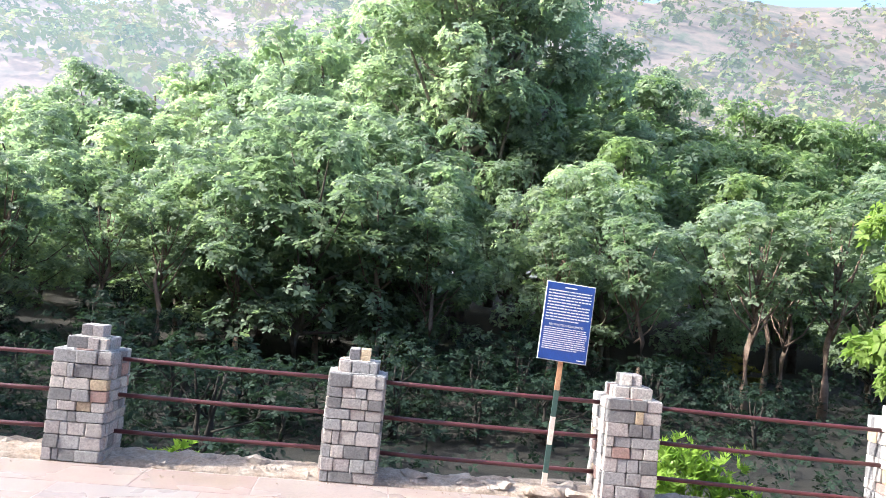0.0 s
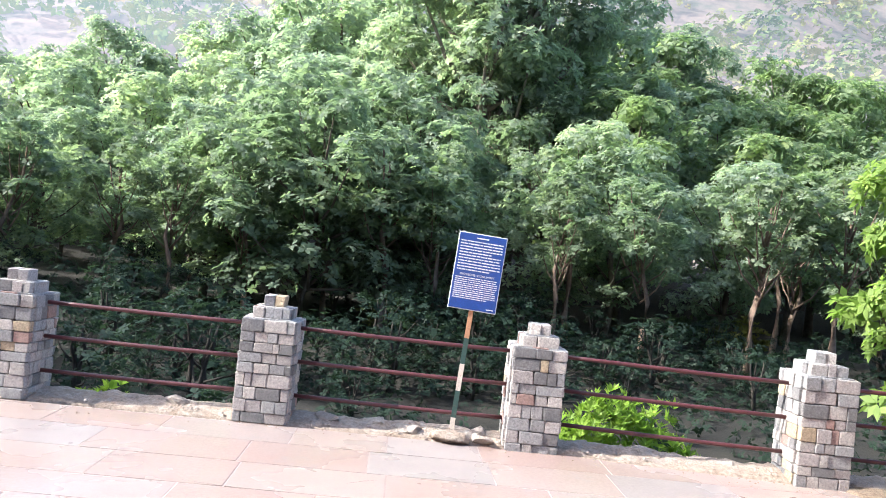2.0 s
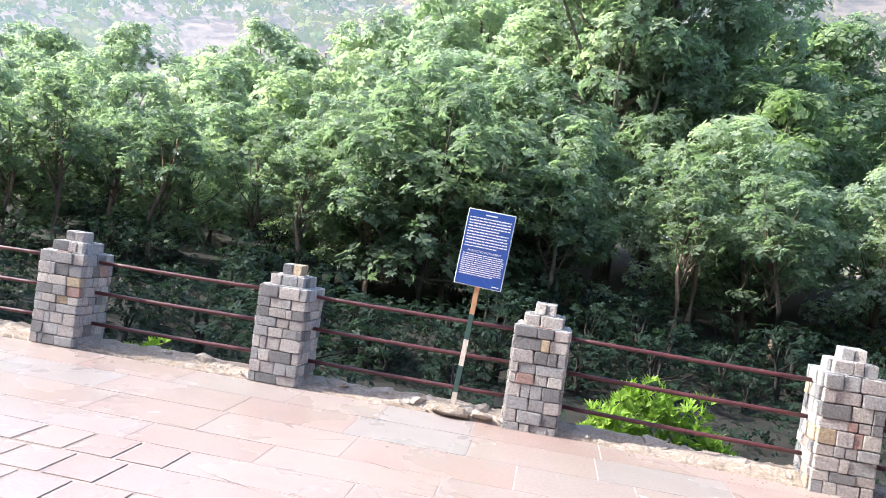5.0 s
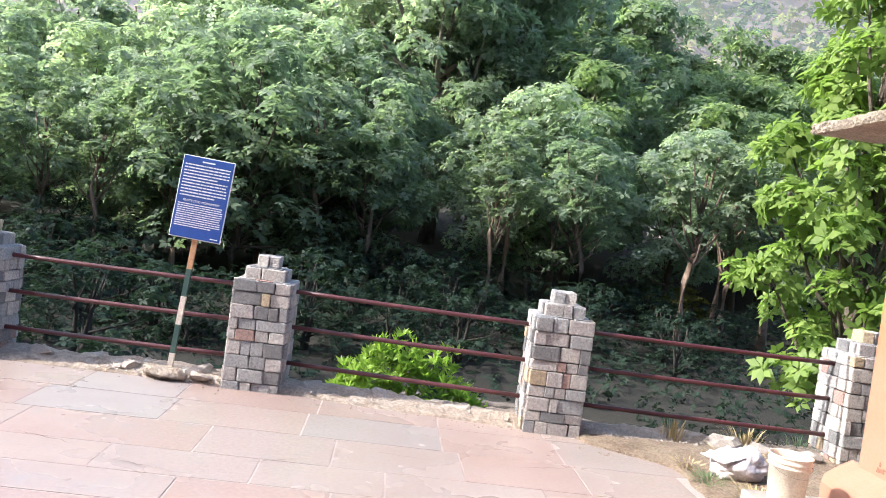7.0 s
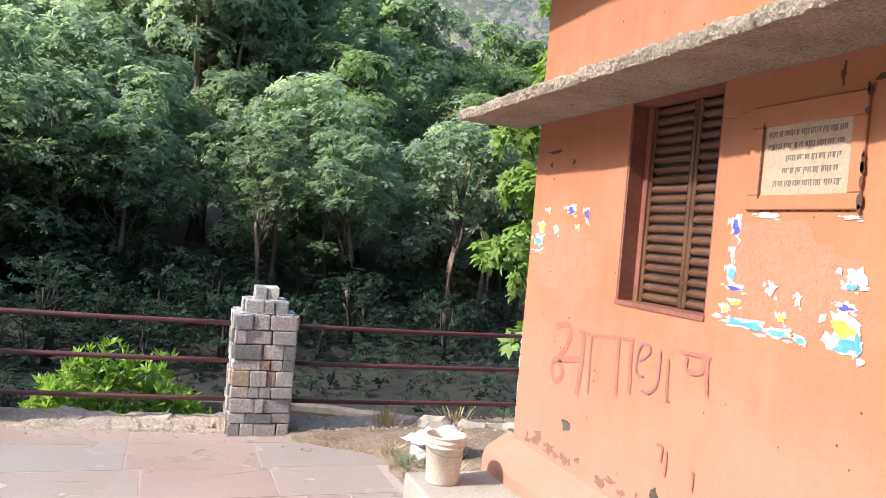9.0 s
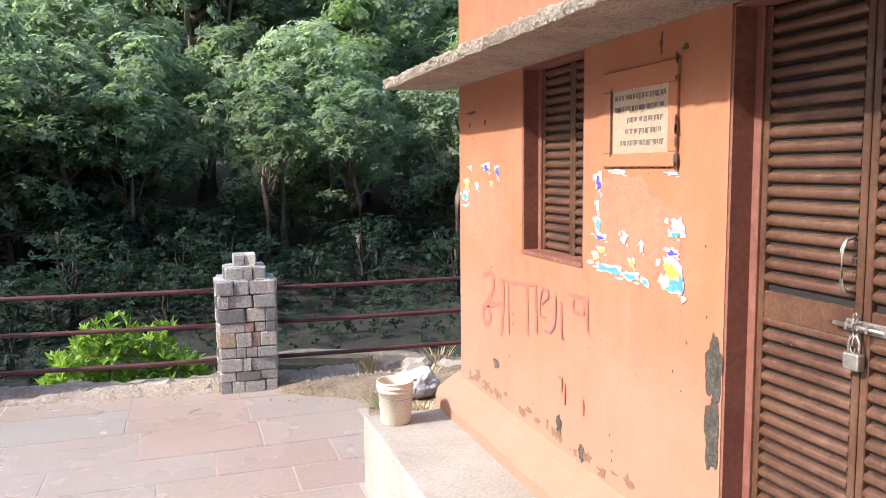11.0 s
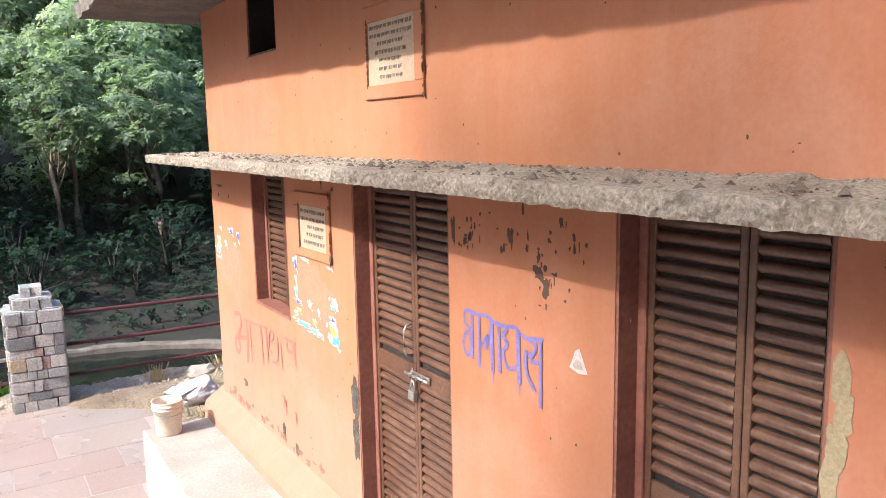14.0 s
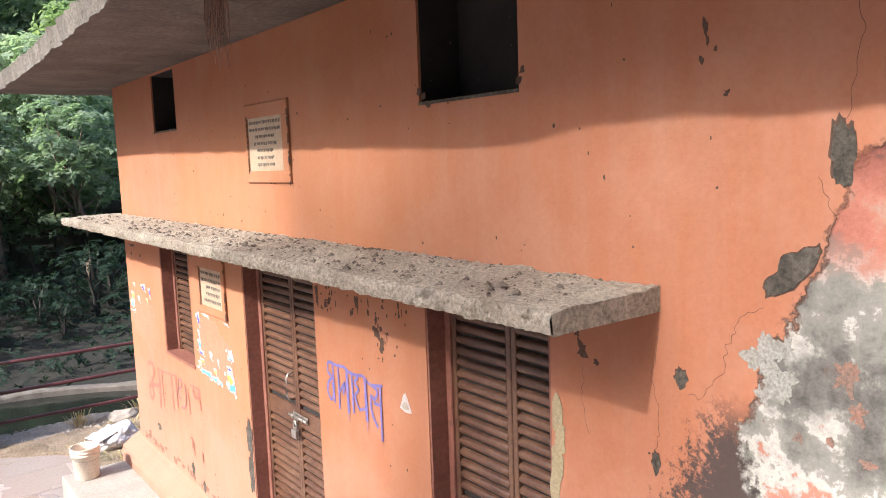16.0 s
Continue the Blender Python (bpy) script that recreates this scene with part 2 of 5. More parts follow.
def bent_tube(bm, pts, radii, n=8):
    """A tapering round stem through several points, in one skin."""
    rings = []
    for i, p in enumerate(pts):
        p = Vector(p)
        d = (Vector(pts[min(i + 1, len(pts) - 1)]) - Vector(pts[max(i - 1, 0)])).normalized()
        q = d.to_track_quat("Z", "Y")
        rings.append([bm.verts.new(p + q @ Vector((math.cos(2 * math.pi * k / n) * radii[i], math.sin(2 * math.pi * k / n) * radii[i], 0))) for k in range(n)])
    for r0, r1 in zip(rings, rings[1:]):
        for k in range(n):
            bm.faces.new((r0[k], r0[(k + 1) % n], r1[(k + 1) % n], r1[k]))
    bm.faces.new(rings[0][::-1])
    bm.faces.new(rings[-1])
    return bm


def roughen(bm, amount, scale, seed=0.0):
    for v in bm.verts:
        n = noise.noise_vector(v.co * scale + Vector((seed, seed * 1.7, -seed)))
        v.co += n * amount
    return bm


def smooth01(a, b, t):
    t = min(1.0, max(0.0, (t - a) / (b - a)))
    return t * t * (3 - 2 * t)


# ---------------------------------------------------------------- ground: one sheet to the horizon


RIDGE_X = [-400, -200, -100, -73, -40, 0, 60, 77, 95, 140, 300, 400]
RIDGE_Z = [70, 80, 74, 60, 72, 92, 104, 98, 112, 130, 130, 80]


def ground_z(x, y):
    # west and south slopes out of view, added to block low skylight
    side = 0.65 * max(0.0, min(120.0, -15.5 - x)) * (1 - smooth01(8, 24, y)) + 0.6 * max(0.0, min(90.0, -15 - y))
    if y < 7.3:
        return -0.10 + side
    n = noise.noise(Vector((x * 0.09, y * 0.09, 0.3)))
    z = side - 0.10 - 3.4 * smooth01(7.4, 12.5, y)
    z += smooth01(8, 14, y) * n * 0.7
    z += 0.10 * max(0.0, min(90.0, y - 26)) * smooth01(24, 34, y)
    if y > 11.5 and math.hypot(x - 7.4, y - 15.3) < 7.4:
        z = min(z, -3.75)
    rise = max(0.0, y - 92)
    ridge = float(np.interp(x, RIDGE_X, RIDGE_Z)) - 6.5 + 3 * noise.noise(Vector((x * 0.05, 0.0, 4.2)))
    hill = min(ridge, rise * 0.68 + 7 * noise.noise(Vector((x * 0.02, y * 0.02, 7.0))) * smooth01(92, 125, y))
    z += max(0.0, hill) * (1 - smooth01(260, 420, y))
    return z


def build_ground():
    ys = [-400, -130, -100, -60, -34, -24, -15, -8, 0, 4, 7.3] + [7.3 + 0.5 * i for i in range(1, 15)] + [15 + 2 * i for i in range(24)] + [64 + 5 * i for i in range(40)] + [280, 320, 380, 460, 700, 1500]
    xs = [-1500, -700, -400] + [-300 + 25 * i for i in range(9)] + [-90 + 6 * i for i in range(10)] + [-30 + 2.5 * i for i in range(29)] + [45 + 8 * i for i in range(10)] + [140, 180, 240, 320, 420, 700, 1500]
    bm = bmesh.new()
    grid = [[bm.verts.new((x, y, ground_z(x, y))) for x in xs] for y in ys]
    for j in range(len(ys) - 1):
        for i in range(len(xs) - 1):
            f = bm.faces.new((grid[j][i], grid[j][i + 1], grid[j + 1][i + 1], grid[j + 1][i]))
            f.smooth = True
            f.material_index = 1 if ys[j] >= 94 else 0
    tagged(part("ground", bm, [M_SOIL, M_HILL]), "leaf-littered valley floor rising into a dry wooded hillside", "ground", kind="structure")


build_ground()

# ---------------------------------------------------------------- pillars and rails
STONES = []
for k in range(6):
    sb = box(-0.5, 0.5, -0.5, 0.5, -0.5, 0.5, 0.06, 1)
    roughen(sb, 0.10, 2.1, k * 3.1)
    STONES.append(mesh_of("stone", sb, M_STONE))


def pillar(x, y, base, seed, turn=0.0, gravel=False):
    rnd = random.Random(seed)
    p = thing("stone_pillar", pose(x, y, base, 0, 0, turn), "square fence pillar of grey and pink dressed stone blocks", "pillar", "fence pillars")
    w, h = 0.53, (1.02 if x < 5 else 1.06) - base
    part("core", box(-w / 2 + 0.022, w / 2 - 0.022, -w / 2 + 0.022, w / 2 - 0.022, 0, h - 0.02), M_MORTAR, p, "recessed mortar core")
    part("cap_core", box(-0.16, 0.16, -0.16, 0.16, h - 0.02, h + 0.10), M_MORTAR, p)

    def stone(cx, cy, cz, sx, sy, sz):
        o = new("stone", rnd.choice(STONES))
        o.parent = p
        o.matrix_basis = Matrix.LocRotScale((cx, cy, cz), Euler((rnd.uniform(-.012, .012), rnd.uniform(-.012, .012), rnd.uniform(-.012, .012))), (sx, sy, sz))

    def course(half, z, ht, cuts, lip):
        for side in range(4):
            ang = side * math.pi / 2
            span = 2 * half if side % 2 == 0 else 2 * half - 0.10
            n = rnd.choice(cuts)
            ws = [rnd.uniform(0.45, 1.8) for _ in range(n)]
            tot = sum(ws)
            u = -span / 2
            for wv in ws:
                d = wv / tot * span
                out = half - 0.03 + rnd.uniform(0, lip)
                c = Vector((u + d / 2, -out, 0))
                c.rotate(Euler((0, 0, ang)))
                sx, sy = (d - 0.008, 0.075) if side % 2 == 0 else (0.075, d - 0.008)
                stone(c.x, c.y, z + ht / 2, sx, sy, ht - 0.008)
                u += d
    rows = 9
    z = 0.0
    hs = [rnd.uniform(0.8, 1.22) for _ in range(rows)]
    for i, a in enumerate(hs):
        ht = a / sum(hs) * h
        course(w / 2, z, ht, (3, 4, 4) if i < rows - 1 else (3,), 0.013 if i < rows - 1 else 0.018)
        z += ht
    course(0.185, h, 0.115, (2, 3), 0.008)
    for sx in (-1, 1):
        stone(sx * 0.052, 0, h + 0.115 + 0.055, 0.10, 0.20, 0.11)
    # flat stones closing the top
    for sx in (-1, 0, 1):
        stone(sx * 0.165, 0.0, h - 0.012, 0.16, 0.47, 0.035)
    for sy in (-1, 1):
        stone(0.0, sy * 0.09, h + 0.103, 0.30, 0.15, 0.03)
    return p


PILLARS = [(-4.0, 7.43, 0.0), (-1.43, 7.42, 0.0), (1.10, 7.40, 0.0), (3.78, 7.295, -0.02), (6.55, 6.97, -0.03), (9.48, 6.87, -0.03), (12.0, 6.8, -0.03)]
for k, (px, py, pz) in enumerate(PILLARS):
    pillar(px, py, pz, 11 + k, turn=-1.5)
for (ax, ay, az), (bx, by, bz) in zip(PILLARS, PILLARS[1:]):
    rl = thing("railing", pose(ax, ay, 0), "three maroon painted round steel rails between stone pillars", "railing", "fence railings")
    for hz in (0.94, 0.60, 0.255):
        rb = bmesh.new()
        n = 6
        pts = [(0.24 + (bx - ax - 0.48) * i / n, (by - ay) * (0.1 + 0.8 * i / n) + 0.004 * math.sin(i * 2.1 + ax), hz - 0.006 * math.sin(math.pi * i / n)) for i in range(n + 1)]
        bent_tube(rb, pts, [0.0215] * (n + 1), 10)
        part("rail", rb, M_RAIL, rl, smooth=True)

# ---------------------------------------------------------------- terrace
PAVE_EDGE = 7.12
SETT_X, SETT_Y = 1.22, 4.72


def fence_front(x):
    """The line of the pillars' front faces, seen from above."""
    pts = [(-8, 7.16), (-1.4, 7.155), (1.1, 7.14), (3.78, 7.03), (6.55, 6.705), (9.2, 6.605), (14, 6.5)]
    for (a, ya), (b, yb) in zip(pts, pts[1:]):
        if x <= b:
            return ya + (yb - ya) * max(0.0, (x - a) / (b - a))
    return 6.5


def build_terrace():
    bm = box(-8.5, 7.50, -7.5, PAVE_EDGE + 0.02, -0.30, -0.0035)
    bed = tagged(part("floor_bed", bm, M_GROUT), "grey mortar bed under the terrace paving", "paving", kind="structure")
    rnd = random.Random(5)
    kinds = []
    for k in range(4):
        sb = box(-0.5, 0.5, -0.5, 0.5, -0.5, 0.5, 0.004, 1)
        kinds.append(mesh_of("slab", sb, M_PAVE))
    def lay(x, x1, y, d, gap, lift):
        o = new("slab", rnd.choice(kinds))
        o.parent = bed
        o.matrix_basis = Matrix.LocRotScale(((x + x1) / 2, y - d / 2, -0.021 + lift + rnd.uniform(-0.001, 0.001)), Euler((rnd.uniform(-.0008, .0008), rnd.uniform(-.0008, .0008), rnd.uniform(-.004, .004))), (x1 - x - gap, d - gap, 0.04))

    # broad slabs along the fence; small setts with open joints behind them on one side
    y = PAVE_EDGE
    while y > -6.0:
        if y > SETT_Y + 0.1:
            d = min(rnd.uniform(0.52, 0.68), y - SETT_Y)
            d = d if y - d - SETT_Y > 0.3 else y - SETT_Y
        else:
            d = 0.44 if y > 2.0 else rnd.uniform(0.56, 0.74)
        setts = SETT_Y + 0.1 > y > 2.0
        x = -5.6 - rnd.uniform(0, 0.3 if setts else 0.9)
        limit = 7.44 + 0.06 * math.sin(y * 5) if y > 4.3 else 7.06
        while x < limit:
            small = setts and x < SETT_X - 0.1
            x1 = min(x + (0.385 * rnd.uniform(0.94, 1.06) if small else rnd.uniform(0.85, 1.35)), limit)
            if limit - x1 < 0.25:
                x1 = limit
            lay(x, x1, y, d, 0.036 if small else 0.014, 0.004 if small else 0.0)
            x = x1
        y -= d
    tagged(part("floor_joints", box(-5.6, SETT_X - 0.2, 2.0, SETT_Y - 0.02, -0.2, -0.0015), M_JOINT), "earthy mortar between the small paving setts", "paving", kind="structure")


def spill_edge(y):
    """Where loose earth covers the corner of the paving."""
    return 7.44 - 0.70 * smooth01(5.9, 6.66, y) ** 1.4


def build_kerb():
    bm = bmesh.new()
    xs = [-7 + 0.05 * i for i in range(400)]
    prof = [(-0.02, -0.10), (0.0, 0.008), (0.05, 0.03), (0.13, 0.045), (0.22, 0.065), (0.32, 0.08), (0.42, 0.07), (0.52, 0.02), (0.58, -0.22), (0.66, -0.9)]
    rows = []
    for x in xs:
        r = []
        for i, (y, z) in enumerate(prof):
            n1 = noise.noise(Vector((x * 1.3, y * 2, 1)))
            n2 = noise.noise(Vector((x * 6, y * 6, 4))) + 0.7 * noise.noise(Vector((x * 15, y * 15, 8)))
            r.append(bm.verts.new((x, fence_front(x) + 0.03 + y + 0.05 * n1 + 0.015 * n2, z + (0.03 * n1 + 0.025 * n2) * (1 if i else 0))))
        rows.append(r)
    for a, b in zip(rows, rows[1:]):
        for i in range(len(prof) - 1):
            bm.faces.new((a[i], b[i], b[i + 1], a[i + 1])).smooth = True
    tagged(part("kerb", bm, M_KERB), "crumbling rubble and mortar kerb along the terrace edge", "kerb", kind="structure")
    # earth beside the building
    bm = bmesh.new()
    n = 44
    g = [[None] * (n + 1) for _ in range(n + 1)]
    for i in range(n + 1):
        for j in range(n + 1):
            y = 4.0 + 2.85 * j / n
            x0 = spill_edge(y)
            x = x0 + (13.4 - x0) * (i / n) ** 1.6
            z = -0.02 + 0.028 * smooth01(0, 0.06, x - x0) + 0.03 * smooth01(0, 0.4, x - x0) + (0.035 * abs(noise.noise(Vector((x * 2, y * 2, 0)))) + 0.03 * abs(noise.noise(Vector((x * 9, y * 9, 2))))) * smooth01(0, 0.1, x - x0)
            g[i][j] = bm.verts.new((x + 0.07 * noise.noise(Vector((y * 4, 3, 1))) * max(0.0, 1 - i / 6), y, z))
    for i in range(n):
        for j in range(n):
            bm.faces.new((g[i][j], g[i + 1][j], g[i + 1][j + 1], g[i][j + 1])).smooth = True
    tagged(part("earth_patch", bm, M_DIRT), "dry bare earth with grit beside the building", "earth", kind="structure")


# ---------------------------------------------------------------- building
FX, CORNER = 7.75, 4.17
HOLES = {"window": (2.53, 3.19, 1.63, 2.60), "door_a": (0.63, 1.56, 0.48, 2.60), "door_b": (-1.05, -0.34, 0.48, 2.60),
         "vent_a": (2.55, 3.07, 3.32, 3.735), "vent_b": (-0.93, -0.36, 3.265, 3.70)}


def plaster_material():
    m, nt, b, _ = nodes_of("orange_plaster")
    v = tex_pos(nt)
    n1 = noise_tex(nt, v, 0.8, 5)
    n2 = noise_tex(nt, v, 70, 5, 0.7)
    n3 = noise_tex(nt, v, 5.5, 8, 0.72)
    n4 = noise_tex(nt, v, 2.3, 7, 0.65)
    col = mix(nt, ramp(nt, n1, [(0.35, (0, 0, 0)), (0.68, (1, 1, 1))]), (0.315, 0.112, 0.052), (0.335, 0.130, 0.070))
    # chalky worn film
    col = mix(nt, ramp(nt, n4, [(0.48, (0, 0, 0)), (0.72, (0.6, 0.6, 0.6))]), col, (0.365, 0.178, 0.115))
    col = mix(nt, ramp(nt, n3, [(0.66, (0, 0, 0)), (0.74, (0.5, 0.5, 0.5))]), col, (0.19, 0.066, 0.040))
    # rain streaks
    ns = noise_tex(nt, tex_pos(nt, (1.0, 9.0, 0.7)), 1.0, 5, 0.6)
    col = mix(nt, ramp(nt, ns, [(0.45, (0, 0, 0)), (0.75, (0.45, 0.45, 0.45))]), col, (0.335, 0.165, 0.112))
    ny = noise_tex(nt, v, 0.45, 3)
    col = mix(nt, ramp(nt, ny, [(0.46, (0, 0, 0)), (0.66, (0.4, 0.4, 0.4))]), col, (0.345, 0.148, 0.058))
    sep = nt.nodes.new("ShaderNodeSeparateXYZ")
    nt.links.new(v, sep.inputs[0])
    # chalky paling for the overexposed sunlit lower wall, painted in, fading out upwards
    low_glare = ramp(nt, calc(nt, "ADD", calc(nt, "MULTIPLY_ADD", sep.outputs[2], -0.8, 1.15), calc(nt, "MULTIPLY", n4, 0.9)), [(0.15, (0, 0, 0)), (0.9, (0.42, 0.42, 0.42))])
    col = mix(nt, low_glare, col, mix(nt, n3, (0.345, 0.190, 0.135), (0.375, 0.235, 0.190)))
    # lost plaster near the broken end of the front: grey undercoat shows
    rise = calc(nt, "SUBTRACT", sep.outputs[2], 2.5)
    slant = calc(nt, "ADD", calc(nt, "MULTIPLY", rise, 0.5), sep.outputs[1])
    edge = calc(nt, "ADD", calc(nt, "MULTIPLY", calc(nt, "MAXIMUM", rise, 0.0), 0.5), sep.outputs[1])
    edge = calc(nt, "ADD", edge, calc(nt, "MULTIPLY", calc(nt, "SUBTRACT", n4, 0.5), 0.40))
    edge = calc(nt, "ADD", edge, calc(nt, "MULTIPLY", calc(nt, "SUBTRACT", n3, 0.5), 0.16))
    gone = ramp(nt, calc(nt, "MULTIPLY", calc(nt, "ADD", edge, 1.77), -60.0), [(0.0, (0, 0, 0)), (1.0, (1, 1, 1))])
    n5 = noise_tex(nt, v, 4.2, 11, 0.72)
    n6 = noise_tex(nt, v, 28.0, 9, 0.85)
    n7 = noise_tex(nt, v, 2.6, 6, 0.6)
    grey = ramp(nt, n5, [(0.36, (0.022, 0.020, 0.018)), (0.41, (0.11, 0.10, 0.088)), (0.47, (0.17, 0.16, 0.14)), (0.53, (0.21, 0.195, 0.17)), (0.555, (0.40, 0.375, 0.335)), (0.61, (0.30, 0.28, 0.25)), (0.63, (0.33, 0.135, 0.09)), (0.70, (0.38, 0.16, 0.11))])
    grey = mix(nt, ramp(nt, n7, [(0.52, (0, 0, 0)), (0.60, (0.85, 0.85, 0.85))]), grey, ramp(nt, n6, [(0.35, (0.02, 0.018, 0.016)), (0.60, (0.11, 0.10, 0.09))]))
    # old redder coat higher up
    high = ramp(nt, calc(nt, "SUBTRACT", calc(nt, "ADD", sep.outputs[2], calc(nt, "MULTIPLY", n5, 0.7)), 2.75), [(0.35, (0, 0, 0)), (0.48, (1, 1, 1))])
    red = ramp(nt, n5, [(0.38, (0.05, 0.03, 0.025)), (0.46, (0.22, 0.07, 0.05)), (0.60, (0.34, 0.125, 0.085)), (0.72, (0.30, 0.22, 0.18))])
    grey = mix(nt, high, grey, red)
    # speckled black growth creeping up beside it
    low = calc(nt, "ADD", slant, 1.56)
    grime = ramp(nt, calc(nt, "ADD", calc(nt, "MULTIPLY", low, -2.6), calc(nt, "MULTIPLY", calc(nt, "SUBTRACT", n6, 0.5), 2.4)), [(0.42, (0, 0, 0)), (0.55, (0.95, 0.95, 0.95))])
    under = ramp(nt, calc(nt, "SUBTRACT", 2.75, calc(nt, "ADD", sep.outputs[2], calc(nt, "MULTIPLY", n4, 0.4))), [(0.12, (0, 0, 0)), (0.30, (1, 1, 1))])
    col = mix(nt, calc(nt, "MULTIPLY", grime, under), col, (0.035, 0.026, 0.024))
    col = mix(nt, gone, col, grey)
    # shadow line under the broken plaster edge, painted as a thin dark band
    lip = calc(nt, "SUBTRACT", 1.0, calc(nt, "ABSOLUTE", calc(nt, "MULTIPLY", calc(nt, "ADD", edge, 1.775), 95.0)))
    col = mix(nt, calc(nt, "MULTIPLY", calc(nt, "MAXIMUM", lip, 0.0), ramp(nt, n4, [(0.42, (0, 0, 0)), (0.55, (0.85, 0.85, 0.85))])), col, (0.045, 0.034, 0.028))
    g = ramp(nt, n2, [(0.3, (0.92, 0.92, 0.92)), (0.7, (1.05, 1.05, 1.05))])
    col = mix(nt, 1.0, col, g, "MULTIPLY")
    nt.links.new(col, b.inputs["Base Color"])
    b.inputs["Roughness"].default_value = 0.8
    hgt = calc(nt, "ADD", calc(nt, "MULTIPLY", n2, 0.03), calc(nt, "ADD", calc(nt, "MULTIPLY", n4, 0.5), calc(nt, "MULTIPLY", gone, calc(nt, "ADD", -1.1, calc(nt, "MULTIPLY", n5, 0.9)))))
    relief(nt, b, hgt, 0.7, 0.02)
    return m


M_PLASTER = plaster_material()


def wall_with_holes(u0, u1, w0, w1, holes, thick):
    """A wall in the y-z plane, its face at x = 0, openings cut through."""
    us = sorted({u0, u1, *[h[0] for h in holes], *[h[1] for h in holes]})
    ws = sorted({w0, w1, *[h[2] for h in holes], *[h[3] for h in holes]})
    bm = bmesh.new()
    cache = {}

    def vert(x, u, w):
        k = (round(x, 4), round(u, 4), round(w, 4))
        if k not in cache:
            cache[k] = bm.verts.new((x, u, w))
        return cache[k]

    def solid(i, j):
        if not (0 <= i < len(us) - 1 and 0 <= j < len(ws) - 1):
            return False
        u, w = (us[i] + us[i + 1]) / 2, (ws[j] + ws[j + 1]) / 2
        return not any(h[0] < u < h[1] and h[2] < w < h[3] for h in holes)
    for i in range(len(us) - 1):
        for j in range(len(ws) - 1):
            if not solid(i, j):
                continue
            a, b, c, d = us[i], us[i + 1], ws[j], ws[j + 1]
            bm.faces.new((vert(0, a, c), vert(0, a, d), vert(0, b, d), vert(0, b, c)))
            bm.faces.new((vert(thick, a, c), vert(thick, b, c), vert(thick, b, d), vert(thick, a, d)))
            for di, dj, p, q in ((-1, 0, (a, c), (a, d)), (1, 0, (b, d), (b, c)), (0, -1, (b, c), (a, c)), (0, 1, (a, d), (b, d))):
                if not solid(i + di, j + dj):
                    bm.faces.new((vert(0, *p), vert(thick, *p), vert(thick, *q), vert(0, *q)))
    bmesh.ops.recalc_face_normals(bm, faces=bm.faces)
    return bm


def roof_rim(y):
    """How far the roof's rim leaves its straight line: it widens southwards, then steps back."""
    return -0.026 * max(0.0, 3.2 - y) + 0.07 * smooth01(-1.0, -1.4, y) if y > -1.4 else -0.05


